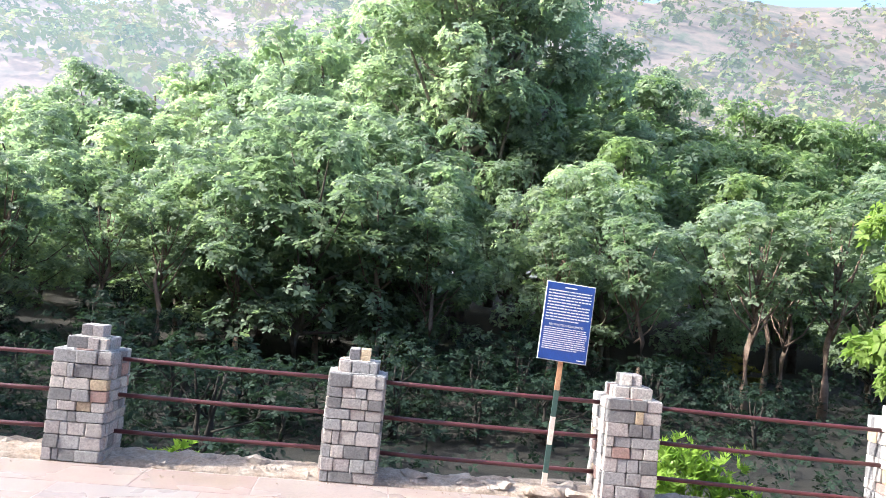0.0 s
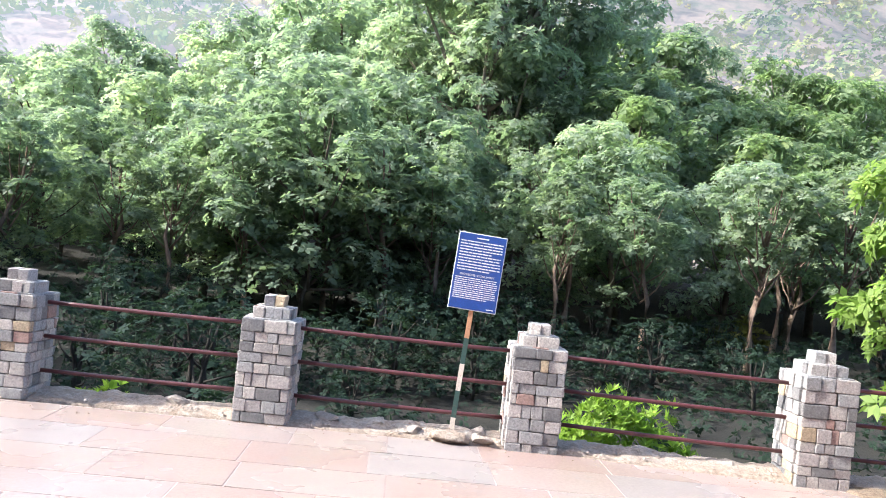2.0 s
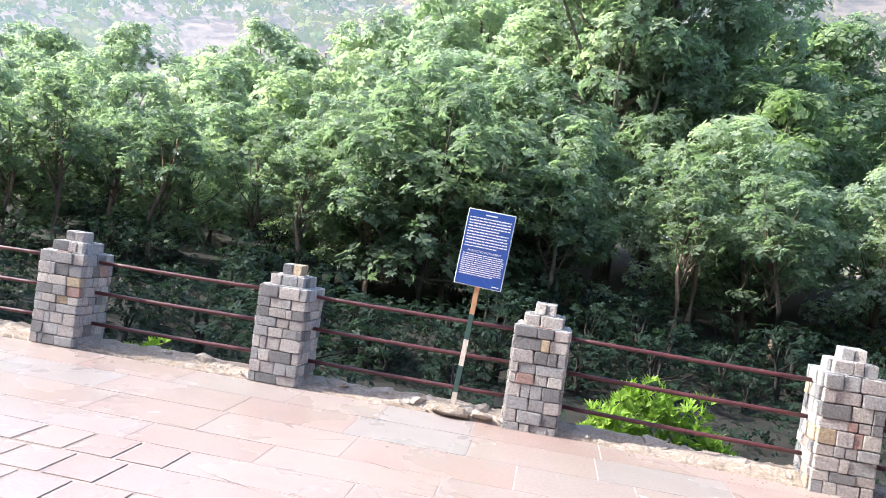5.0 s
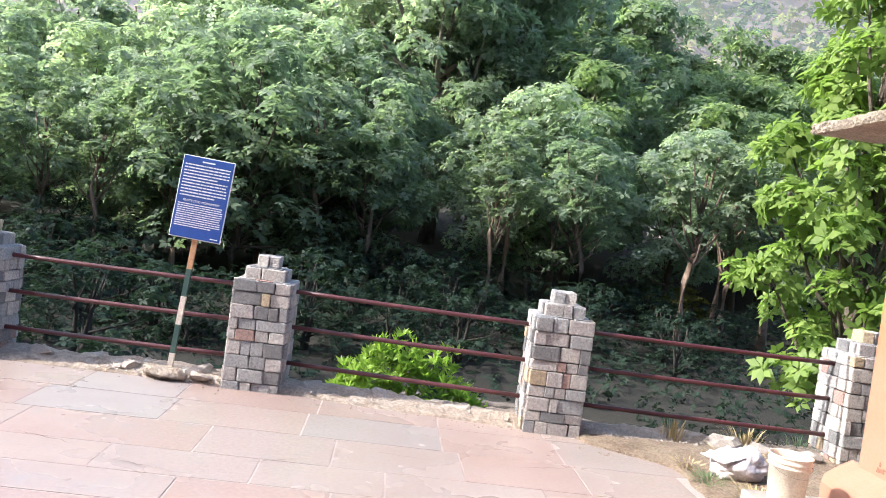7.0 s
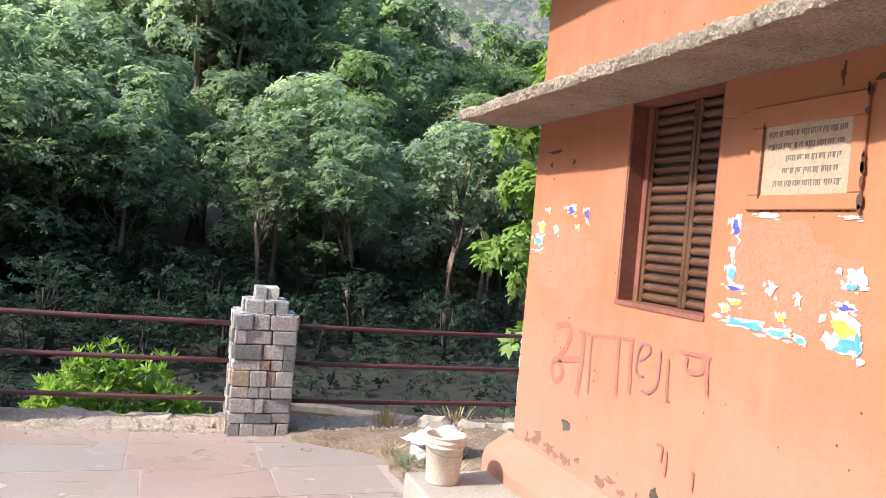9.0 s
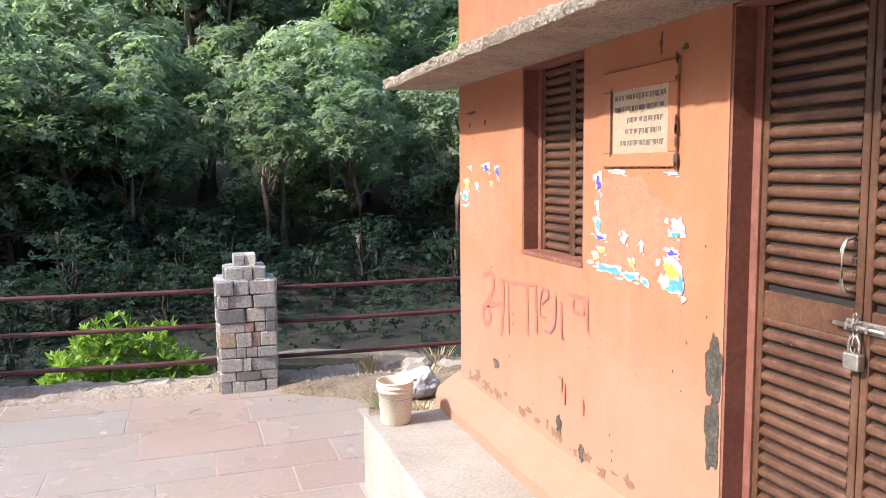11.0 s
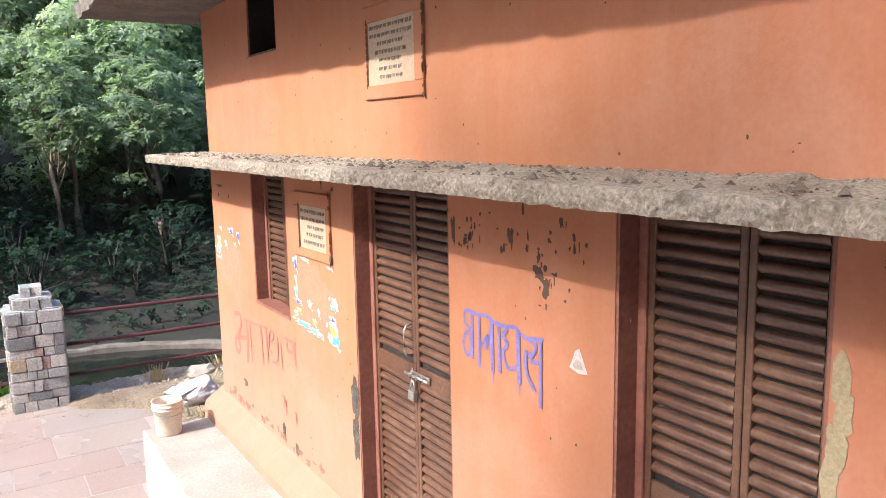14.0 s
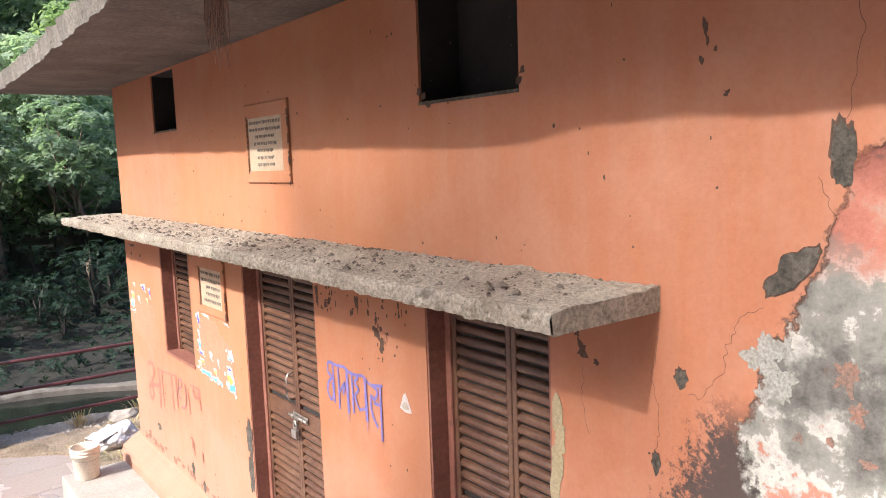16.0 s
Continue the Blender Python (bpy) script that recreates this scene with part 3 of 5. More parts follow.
def build_shell():
    S = -7.5
    tagged(part("wall_front", wall_with_holes(S, CORNER, -0.2, 3.75, list(HOLES.values()), 0.28), M_PLASTER, at=pose(FX, 0, 0)),
           "salmon orange plastered front wall, plaster lost at one end", "wall", kind="structure")
    tagged(part("wall_north", box(FX + 0.28, 12.0, CORNER - 0.28, CORNER, -0.2, 3.75), M_PLASTER), "salmon orange plastered end wall", "wall", kind="structure")
    tagged(part("wall_south", box(FX + 0.28, 12.0, S, S + 0.28, -0.2, 3.75), M_PLASTER), "plastered end wall", "wall", kind="structure")
    tagged(part("wall_back", box(11.72, 12.0, S + 0.28, CORNER - 0.28, -0.2, 3.75), M_PLASTER), "plastered back wall", "wall", kind="structure")
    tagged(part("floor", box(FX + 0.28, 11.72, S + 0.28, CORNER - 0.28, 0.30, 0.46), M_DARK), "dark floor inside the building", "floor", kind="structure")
    # roof slab, ragged along its rim
    bm = bmesh.new()
    x0, x1, y0, y1 = ROOF
    nx, ny = 26, 300
    top, bot = [], []
    for i in range(nx + 1):
        tr, br = [], []
        for j in range(ny + 1):
            y = y0 + (y1 - y0) * j / ny
            x = x0 + roof_rim(y) + (x1 - x0 - roof_rim(y)) * (i / nx) ** 1.6
            e = 0.028 if i == 0 or j in (0, ny) else 0.0
            dx = e * noise.noise(Vector((y * 5, 1, x))) + 0.9 * e * noise.noise(Vector((y * 19, 5, x))) + 0.7 * e * noise.noise(Vector((y * 47, 5, x)))
            dy = e * noise.noise(Vector((x * 5, 9, y)))
            tr.append(bm.verts.new((x + dx, y + dy, 3.87 + 0.012 * noise.noise(Vector((x * 3, y * 3, 0))))))
            br.append(bm.verts.new((x + dx * 0.6 + e * 0.3, y + dy, 3.752 + (0.012 * noise.noise(Vector((x * 4, y * 4, 7))) if x < FX - 0.05 else 0))))
        top.append(tr)
        bot.append(br)
    for i in range(nx):
        for j in range(ny):
            bm.faces.new((top[i][j], top[i + 1][j], top[i + 1][j + 1], top[i][j + 1]))
            bm.faces.new((bot[i][j], bot[i][j + 1], bot[i + 1][j + 1], bot[i + 1][j]))
    for j in range(ny):
        bm.faces.new((top[0][j], top[0][j + 1], bot[0][j + 1], bot[0][j])).material_index = 1
        bm.faces.new((top[nx][j + 1], top[nx][j], bot[nx][j], bot[nx][j + 1]))
    for i in range(nx):
        bm.faces.new((top[i + 1][0], top[i][0], bot[i][0], bot[i + 1][0]))
        bm.faces.new((top[i][ny], top[i + 1][ny], bot[i + 1][ny], bot[i][ny]))
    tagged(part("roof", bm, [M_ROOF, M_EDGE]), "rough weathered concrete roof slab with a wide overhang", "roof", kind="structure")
    # canopy over the openings, broken rough front edge
    bm = bmesh.new()
    y0, y1 = -1.49, 4.44
    ny, nx = 420, 12
    top, bot = [], []
    for j in range(ny + 1):
        y = y0 + (y1 - y0) * j / ny
        chew = 0.022 * noise.noise(Vector((y * 4, 0, 3))) + 0.014 * noise.noise(Vector((y * 17, 0, 1))) + 0.008 * noise.noise(Vector((y * 45, 0, 8)))
        tr, br = [], []
        for i in range(nx + 1):
            f = i / nx
            x = 7.325 + chew * (1 - f) + (FX - 0.001 - 7.325) * f
            lump = 0.011 * noise.noise(Vector((x * 9, y * 9, 2))) + 0.009 * noise.noise(Vector((x * 30, y * 30, 2)))
            tr.append(bm.verts.new((x, y, 2.662 + 0.012 * f + lump)))
            br.append(bm.verts.new((x + 0.02 * (1 - f) * noise.noise(Vector((y * 30, 4, 4))), y, 2.602 + (0.006 * noise.noise(Vector((y * 21, 1, 1))) if i == 0 else 0.0))))
        top.append(tr)
        bot.append(br)
    for j in range(ny):
        for i in range(nx):
            bm.faces.new((top[j][i], top[j][i + 1], top[j + 1][i + 1], top[j + 1][i]))
            bm.faces.new((bot[j][i], bot[j + 1][i], bot[j + 1][i + 1], bot[j][i + 1]))
    rows = [[t[0] for t in top]]
    for q in (0.25, 0.5, 0.75):
        rows.append([bm.verts.new(a[0].co.lerp(b[0].co, q) + Vector((-0.007 + 0.014 * noise.noise(Vector((0, a[0].co.y * 45, q * 9))) + 0.012 * noise.noise(Vector((3, a[0].co.y * 90, q * 14))), 0, 0))) for a, b in zip(top, bot)])
    rows.append([b[0] for b in bot])
    for ra, rb in zip(rows, rows[1:]):
        for j in range(ny):
            bm.faces.new((ra[j], ra[j + 1], rb[j + 1], rb[j]))
    for j, flip in ((0, False), (ny, True)):
        for i in range(nx):
            f = (top[j][i + 1], top[j][i], bot[j][i], bot[j][i + 1])
            bm.faces.new(f[::-1] if flip else f)
    tagged(part("canopy", bm, M_CONC), "thin rough concrete canopy slab over doors and window", "canopy", kind="structure")
    # plinth and platform
    bm = bmesh.new()
    prof = [(7.60, -0.2), (7.60, 0.55), (7.615, 0.60), (7.70, 0.66), (FX + 0.02, 0.70), (FX + 0.02, -0.2)]
    for ya, yb in ((1.58, CORNER + 0.10),):
        n = 40
        rings = []
        for k in range(n + 1):
            y = ya + (yb - ya) * k / n
            rings.append([bm.verts.new((x + 0.012 * noise.noise(Vector((y * 5, z * 4, x))), y, z + (0.012 * noise.noise(Vector((y * 6, 1, z))) if 0 < z < 0.69 else 0))) for x, z in prof])
        for a, b in zip(rings, rings[1:]):
            for i in range(len(prof)):
                bm.faces.new((a[i], a[(i + 1) % 6], b[(i + 1) % 6], b[i]))
        bm.faces.new(rings[0])
        bm.faces.new(rings[-1][::-1])
        bmesh.ops.recalc_face_normals(bm, faces=bm.faces)
    tagged(part("plinth", bm, M_PLASTER), "chipped orange plaster plinth at the wall's foot", "plinth", kind="structure")
    bm = box(7.08, 7.745, -7.5, 4.2, -0.2, 0.48, 0.015, 2)
    tagged(part("platform", bm, M_PLAT), "grey cement platform along the front of the building", "platform", kind="structure")


def build_shutter(name, hole, label, split):
    y0, y1, z0, z1 = hole
    d = thing(name, pose(FX, 0, 0), label, "window" if "window" in name else "door", kind="structure")
    t = 0.035
    for nm, b in (("jamb", box(0.004, 0.17, y1 - 0.012, y1 + 0.004, z0, z1)), ("jamb", box(0.004, 0.17, y0 - 0.004, y0 + 0.012, z0, z1)),
                  ("frame_post", box(0.085, 0.125, y1 - 0.012 - t, y1 - 0.012, z0, z1, 0.004, 1)), ("frame_post", box(0.085, 0.125, y0 + 0.012, y0 + 0.012 + t, z0, z1, 0.004, 1)),
                  ("sill", box(-0.006, 0.17, y0, y1, z0 - 0.01, z0 + 0.012)), ("lintel", box(0.004, 0.17, y0, y1, z1 - 0.012, z1 - 0.001))):
        part(nm, b, M_FRAME, d, "red oxide painted reveal")
    a0, a1 = y0 + 0.012 + t, y1 - 0.012 - t
    mid = a0 + (a1 - a0) * split
    sb = bmesh.new()
    prof = [(0.0, -0.5), (-0.45, -0.42), (-0.9, -0.2), (-1.0, 0.05), (-0.8, 0.3), (-0.35, 0.44), (0.0, 0.5)]
    ra = [sb.verts.new((x, -0.5, z)) for x, z in prof]
    rb = [sb.verts.new((x, 0.5, z)) for x, z in prof]
    for i in range(len(prof) - 1):
        sb.faces.new((ra[i], ra[i + 1], rb[i + 1], rb[i])).smooth = True
    sb.faces.new(ra)
    sb.faces.new(rb[::-1])
    bmesh.ops.recalc_face_normals(sb, faces=sb.faces)
    slat_mesh = mesh_of("slat", sb, M_SHUT)
    for la, lb in ((a0, mid - 0.002), (mid + 0.002, a1)):
        # black backing board, shade between the slats put into its colour
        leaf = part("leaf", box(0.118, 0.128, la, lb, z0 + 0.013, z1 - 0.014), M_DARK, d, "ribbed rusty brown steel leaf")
        for nm, b in (("stile", box(0.096, 0.117, la, la + 0.026, z0 + 0.014, z1 - 0.015, 0.003, 1)), ("stile", box(0.096, 0.117, lb - 0.026, lb, z0 + 0.014, z1 - 0.015, 0.003, 1))):
            part(nm, b, M_SHUT, leaf)
        n = int((z1 - z0 - 0.03) / 0.047)
        p = (z1 - z0 - 0.03) / n
        for k in range(n):
            zc = z0 + 0.015 + p * (k + 0.5)
            if "door" in name and abs(zc - 1.62) < 0.045:
                continue
            s = new("slat", slat_mesh)
            s.parent = leaf
            s.matrix_basis = Matrix.LocRotScale((0.117, (la + lb) / 2, zc), None, (0.021, lb - la - 0.056, p * 0.80))
        if "door" in name:
            part("lock_rail", box(0.098, 0.117, la + 0.027, lb - 0.027, 1.575, 1.665, 0.003, 1), M_SHUT, leaf)
    return d, mid


ROOF = (6.95, 12.4, -8.0, 4.85)
ROOT_Y = 0.36
build_terrace()
build_kerb()
build_shell()
build_shutter("window_1", HOLES["window"], "closed window of rusty brown ribbed steel shutters", 0.42)
build_shutter("door_1", HOLES["door_a"], "closed padlocked double door of brown ribbed steel", 0.5)
build_shutter("door_2", HOLES["door_b"], "closed double door of brown ribbed steel", 0.42)

# ---------------------------------------------------------------- trees


def leaf_cloud(rng, centres, radii, per, size, droop=0.25, squash=0.8, slim=0.5, rosette=6):
    """Small folded leaves in star-like sprigs over the skin of clumps. Returns vertices and their number."""
    vs, n_total = [], 0
    up = np.array([0.0, 0.0, 1.0])
    for c, r in zip(centres, radii):
        m = max(3, int(per * (r / 0.9) ** 2 / rosette))
        d = rng.normal(size=(m, 3))
        d /= np.linalg.norm(d, axis=1)[:, None]
        d[:, 2] = np.where(d[:, 2] < -0.6, -d[:, 2], d[:, 2])
        rad = r * (0.60 + 0.50 * rng.random(m) ** 0.6)
        hub = c + d * rad[:, None] * np.array([1, 1, squash])
        face = d * 0.75 + up * 0.55 + rng.normal(scale=0.30, size=(m, 3))
        face /= np.linalg.norm(face, axis=1)[:, None]
        u = np.cross(face, rng.normal(size=(m, 3)))
        u /= np.linalg.norm(u, axis=1)[:, None] + 1e-6
        w = np.cross(face, u)
        turn = rng.random(m) * 6.28
        big = (0.75 + 0.5 * rng.random(m))[:, None]
        for k in range(rosette):
            a = (turn + k * 2 * np.pi / rosette + rng.normal(scale=0.25, size=m))[:, None]
            axis = u * np.cos(a) + w * np.sin(a) + face * (0.15 + 0.35 * rng.random(m))[:, None] - up * droop
            axis /= np.linalg.norm(axis, axis=1)[:, None]
            side = np.cross(axis, face)
            side /= np.linalg.norm(side, axis=1)[:, None] + 1e-6
            nrm = np.cross(side, axis)
            L = size * big * (0.75 + 0.5 * rng.random(m))[:, None]
            p = hub + axis * L * 0.08
            mid = p + axis * L * 0.5 + nrm * L * 0.06
            tip = p + axis * L - nrm * L * 0.12
            vs.append(np.stack([p, mid + side * L * slim * 0.5, tip, mid - side * L * slim * 0.5], axis=1).reshape(-1, 3))
            n_total += m
    return np.concatenate(vs), n_total


def quads_mesh(name, verts, n, material):
    me = bpy.data.meshes.new(name)
    me.vertices.add(len(verts))
    me.vertices.foreach_set("co", verts.astype(np.float32).ravel())
    me.loops.add(4 * n)
    me.loops.foreach_set("vertex_index", np.arange(4 * n, dtype=np.int32))
    me.polygons.add(n)
    me.polygons.foreach_set("loop_start", np.arange(0, 4 * n, 4, dtype=np.int32))
    me.update(calc_edges=True)
    me.materials.append(material)
    return me


def make_tree(seed, height, spread, bare, lobes, per, size, material, name, label, fork=1, lean=0.0, bark=M_BARK, split=0.0, stout=1.0):
    """A tapered trunk with limbs, and a crown of leaf clumps at the limbs' ends."""
    rng = np.random.default_rng(seed)
    rnd = random.Random(seed)
    tree = thing(name, Matrix.Identity(4), label, "tree")
    bm = bmesh.new()
    r0 = (height * 0.016 + 0.05) * stout
    stems = []
    for f in range(fork):
        ang = rnd.uniform(0, 6.28)
        k = 0.0 if fork == 1 else 0.10 * height
        pts = [Vector((0, 0, -0.4))]
        for i in range(1, 6):
            q = i / 5
            apart = k * max(0.0, q - split) / (1 - split)
            pts.append(Vector((math.cos(ang) * apart + lean * height * q * q + rnd.uniform(-.02, .02) * height, math.sin(ang) * apart + rnd.uniform(-.02, .02) * height, height * 0.82 * q)))
        bent_tube(bm, pts, [r0 * (1.25 if i == 0 else 1 - 0.15 * i) / (1 if fork == 1 else 1.25) for i in range(6)], 8)
        stems.append(pts)
    cs, rs = [], []
    for i in range(lobes):
        q = (i + 0.5) / lobes
        zz = height * (bare + (0.93 - bare) * q)
        prof = math.sin(math.pi * (0.16 + 0.76 * q)) ** 0.8
        ang = i * 2.399 + rnd.uniform(-.5, .5)
        rad = spread * prof * rnd.uniform(0.35, 1.0)
        stem = stems[i % fork]
        base = stem[0].lerp(stem[-1], min(1.0, max(0.25, zz / height - 0.12)))
        c = Vector((base.x + math.cos(ang) * rad, base.y + math.sin(ang) * rad, zz))
        bent_tube(bm, [base, base.lerp(c, 0.55) + Vector((0, 0, -0.04 * height)), c], [r0 * 0.34, r0 * 0.22, r0 * 0.08], 5)
        for k in range(rnd.randint(4, 6)):
            o = Vector((rnd.gauss(0, 1), rnd.gauss(0, 1), rnd.gauss(0, 0.6)))
            cs.append(np.array(c + o * spread * 0.17))
            rs.append(spread * rnd.uniform(0.17, 0.29))
    part("trunk", bm, bark, tree, smooth=True)
    v, n = leaf_cloud(rng, cs, rs, per, size)
    crown = new("crown", quads_mesh("crown", v, n, material))
    crown.parent = tree
    return tree


PROTO = [
    make_tree(1, 12, 3.6, 0.26, 18, 146, 0.285, M_LEAF_A, "forest_tree", "tall forest tree with a dense dark green crown"),
    make_tree(2, 12, 4.0, 0.22, 19, 146, 0.285, M_LEAF_B, "forest_tree", "spreading forest tree with mid green leaves"),
    make_tree(3, 12, 3.3, 0.36, 16, 146, 0.285, M_LEAF_A, "forest_tree", "slender forest tree with a bare lower trunk"),
    make_tree(4, 12, 3.9, 0.20, 19, 146, 0.285, M_LEAF_B, "forest_tree", "bushy forest tree with mid green leaves", fork=2),
    make_tree(5, 12, 3.7, 0.24, 18, 146, 0.285, M_LEAF_E, "forest_tree", "forest tree with fresh green foliage lightened for haze"),
    make_tree(6, 12, 3.9, 0.20, 19, 146, 0.285, M_LEAF_H, "forest_tree", "forest tree with green foliage paled for distance haze"),
    make_tree(7, 12, 3.5, 0.22, 18, 146, 0.285, M_LEAF_H, "forest_tree", "tall forest tree with green foliage paled for distance haze", fork=2),
    make_tree(8, 12, 2.3, 0.58, 12, 140, 0.28, M_LEAF_A, "forest_tree", "thin forest tree with a long bare brown trunk", lean=0.05, bark=M_BARK_BROWN, stout=0.8),
    make_tree(9, 12, 2.6, 0.52, 13, 140, 0.28, M_LEAF_B, "forest_tree", "thin leaning forest tree with a bare trunk", lean=-0.08, bark=M_BARK_BROWN, stout=0.7),
]
SHRUB = [
    make_tree(21, 3.0, 1.5, 0.12, 9, 130, 0.15, M_LEAF_S, "shrub", "understorey shrub on the valley floor, shade put in its leaf colour", fork=3, bark=M_TWIG),
    make_tree(22, 3.0, 1.7, 0.10, 9, 130, 0.15, M_LEAF_S, "shrub", "leafy understorey shrub on the valley floor, coloured dark for shade", fork=3, bark=M_TWIG),
]
used = set()


def plant(kind, k, x, y, height, native, group, wide=1.0):
    s = height / native
    src = kind[k]
    m = pose(x, y, ground_z(x, y) - 0.05, 0, 0, (x * 77 + y * 31) % 360)
    if id(src) not in used:
        used.add(id(src))
        src.matrix_basis = m @ Matrix.Diagonal((s * wide, s * wide, s, 1))
        src["group"] = group
        return src
    o = copy_thing(src, m)
    o.scale = (s * wide, s * wide, s)
    return o


rt = random.Random(9)
# rows of forest: distance, crown tops as a slope above the eye, gap, ends, kinds
SKY_AT = [-0.50, -0.40, -0.28, -0.10, 0.10, 0.30, 0.45, 0.60, 0.9]
SKY_UP = [0.22, 0.225, 0.29, 0.34, 0.33, 0.335, 0.30, 0.30, 0.30]
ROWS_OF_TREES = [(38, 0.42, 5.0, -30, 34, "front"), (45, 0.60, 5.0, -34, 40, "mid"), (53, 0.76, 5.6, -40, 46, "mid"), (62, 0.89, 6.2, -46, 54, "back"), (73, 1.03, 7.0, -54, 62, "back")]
for yy, share, gap, x0, x1, where in ROWS_OF_TREES:
    x = x0
    while x < x1:
        xx, y2 = x + rt.uniform(-1.8, 1.8), yy + rt.uniform(-2.8, 2.8)
        x += gap * rt.uniform(0.85, 1.15)
        if where == "front" and (7 < xx < 24 or -5 < xx < 2):
            continue
        if where == "front" and abs(xx - 14.8) < 4.2:
            continue
        if y2 < 57 and abs(xx - 4.6 - 0.05 * y2) < 3.0:
            continue
        slope = float(np.interp((xx - 3.0) / y2, SKY_AT, SKY_UP)) * share
        h = 1.86 + slope * y2 * rt.uniform(0.88, 1.06) - ground_z(xx, y2)
        # farther rows take the leaf kinds that have haze in their colour
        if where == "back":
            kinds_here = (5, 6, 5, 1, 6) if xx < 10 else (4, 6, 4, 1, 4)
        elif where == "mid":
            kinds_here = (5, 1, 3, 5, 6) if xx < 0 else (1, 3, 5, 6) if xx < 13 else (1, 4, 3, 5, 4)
        else:
            kinds_here = (3, 1, 2, 3) if xx < -8 else (2, 0, 1, 0)
        plant(PROTO, rt.choice(kinds_here), xx, y2, h, 12, "forest trees", (1.2 if where == "front" else 1.1 if where == "mid" else 1.0) * rt.uniform(0.92, 1.1))
# crowns that stand out in front of the rest
plant(PROTO, 1, -2.0, 35.6, 12.0, 12, "forest trees", 1.15)
plant(PROTO, 3, 13.6, 41.0, 10.4, 12, "forest trees", 1.15)
plant(PROTO, 3, 2.6, 46.0, 14.0, 12, "forest trees", 1.1)
plant(PROTO, 1, 1.2, 39.5, 9.6, 12, "forest trees", 1.1)
plant(PROTO, 3, -6.8, 40.0, 11.0, 12, "forest trees", 1.1)
# unseen trees to the west, added to shade the valley floor
for xx, y2, h in ((-22, 13, 12), (-23, 17.5, 13), (-25, 22, 13)):
    plant(PROTO, 0, xx, y2, h, 12, "forest trees")
for i in range(18):
    xx, y2 = -26 + 58 * (i + rt.random()) / 18, rt.uniform(33, 38)
    plant(PROTO, rt.choice((7, 8)), xx, y2, rt.uniform(7.5, 10.5), 12, "forest trees", 1.25)
plant(PROTO, 7, 22.3, 39.5, 10.5, 12, "forest trees")
for i in range(110):
    xx, y2 = rt.uniform(-28, 34), rt.uniform(19, 39)
    if 3 < xx < 24 and y2 < 27:
        y2 += 9
    plant(SHRUB, rt.randint(0, 1), xx, y2, rt.uniform(1.5, 3.3), 3, "understorey shrubs", 1.25)
for k, src in enumerate(PROTO):
    if id(src) not in used:
        plant(PROTO, k, -24 + 7 * k, 78.0, 16.0, 12, "forest trees")
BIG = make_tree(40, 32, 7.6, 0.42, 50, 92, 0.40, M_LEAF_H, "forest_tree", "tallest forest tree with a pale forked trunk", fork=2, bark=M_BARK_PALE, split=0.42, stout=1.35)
BIG.matrix_basis = pose(7.6, 59.0, ground_z(7.6, 59.0), 0, 0, 60)
NEAR = make_tree(50, 12, 2.2, 0.16, 34, 260, 0.27, M_LEAF_C, "broadleaf_tree", "bright green broadleaf tree close behind the fence")
NEAR.matrix_basis = pose(15.9, 17.2, ground_z(15.9, 17.2), 0, 0, 20) @ Matrix.Diagonal((1, 1, 1.15, 1))

# out-of-view tree, added to throw soft shade on the front wall
SHADE = make_tree(60, 22.5, 1.9, 0.875, 6, 13, 0.26, M_LEAF_B, "forest_tree", "unseen tall thin-crowned tree, added to shade the front wall")
SHADE.matrix_basis = pose(-22.2, -3.8, ground_z(-22.2, -3.8) + 0.15, 0, 0, 40)


def build_hill_scrub():
    rng = np.random.default_rng(70)
    cs, rs = [], []
    for _ in range(1500):
        x, y = rng.uniform(-190, 230), rng.uniform(88, 235)
        r = rng.uniform(2.2, 5.4) * (1.25 if y < 130 else 1.0)
        cs.append(np.array((x, y, ground_z(x, y) + r * 0.6)))
        rs.append(r)
    v, n = leaf_cloud(rng, cs, [0.9] * len(cs), 120, 0.19, slim=0.7)
    # each clump's leaves lie leaf by leaf round its sprigs: scale them about the centre
    v = v.reshape(-1, 4, 3)
    per = 120 // 6
    own = np.repeat(np.arange(len(cs)), per * 6)
    c = np.array(cs)[own][:, None, :]
    v = c + (v - c) * np.array(rs)[own][:, None, None]
    tagged(new("hillside_trees", quads_mesh("hillside_trees", v.reshape(-1, 3), n, M_HILL_LEAF)), "scattered trees on the distant dry hillside, paled by glowing haze colour", "woods", kind="stuff")


build_hill_scrub()


def build_undergrowth():
    rng = np.random.default_rng(33)
    cs, rs = [], []
    for _ in range(1100):
        x, y = rng.uniform(-26, 32), 7.95 + 30 * rng.random() ** 0.85
        if 4.2 < x < 6.4 and 8.4 < y < 9.8 or y > 11 and math.hypot(x - 7.4, y - 15.3) < 7.5:
            continue
        r = rng.uniform(0.45, 0.85) * (0.32 + 0.75 * min(1.0, (y - 7.9) / 6))
        cs.append(np.array((x, y, ground_z(x, y) + r * 0.35)))
        rs.append(r)
    v, n = leaf_cloud(rng, cs, rs, 90, 0.16)
    tagged(new("undergrowth", quads_mesh("undergrowth", v, n, M_LEAF_S)), "tangled undergrowth covering the valley floor, its colour darkened for shade", "undergrowth", kind="stuff")


build_undergrowth()

# ---------------------------------------------------------------- paint and small materials


def plain(name, c, rough=0.7, metal=0.0, wear=None):
    return surface(name, c, tuple(min(1, v * 1.15) for v in c), 9, 80, rough, 0.2, 0.002, metal, dirt=wear)


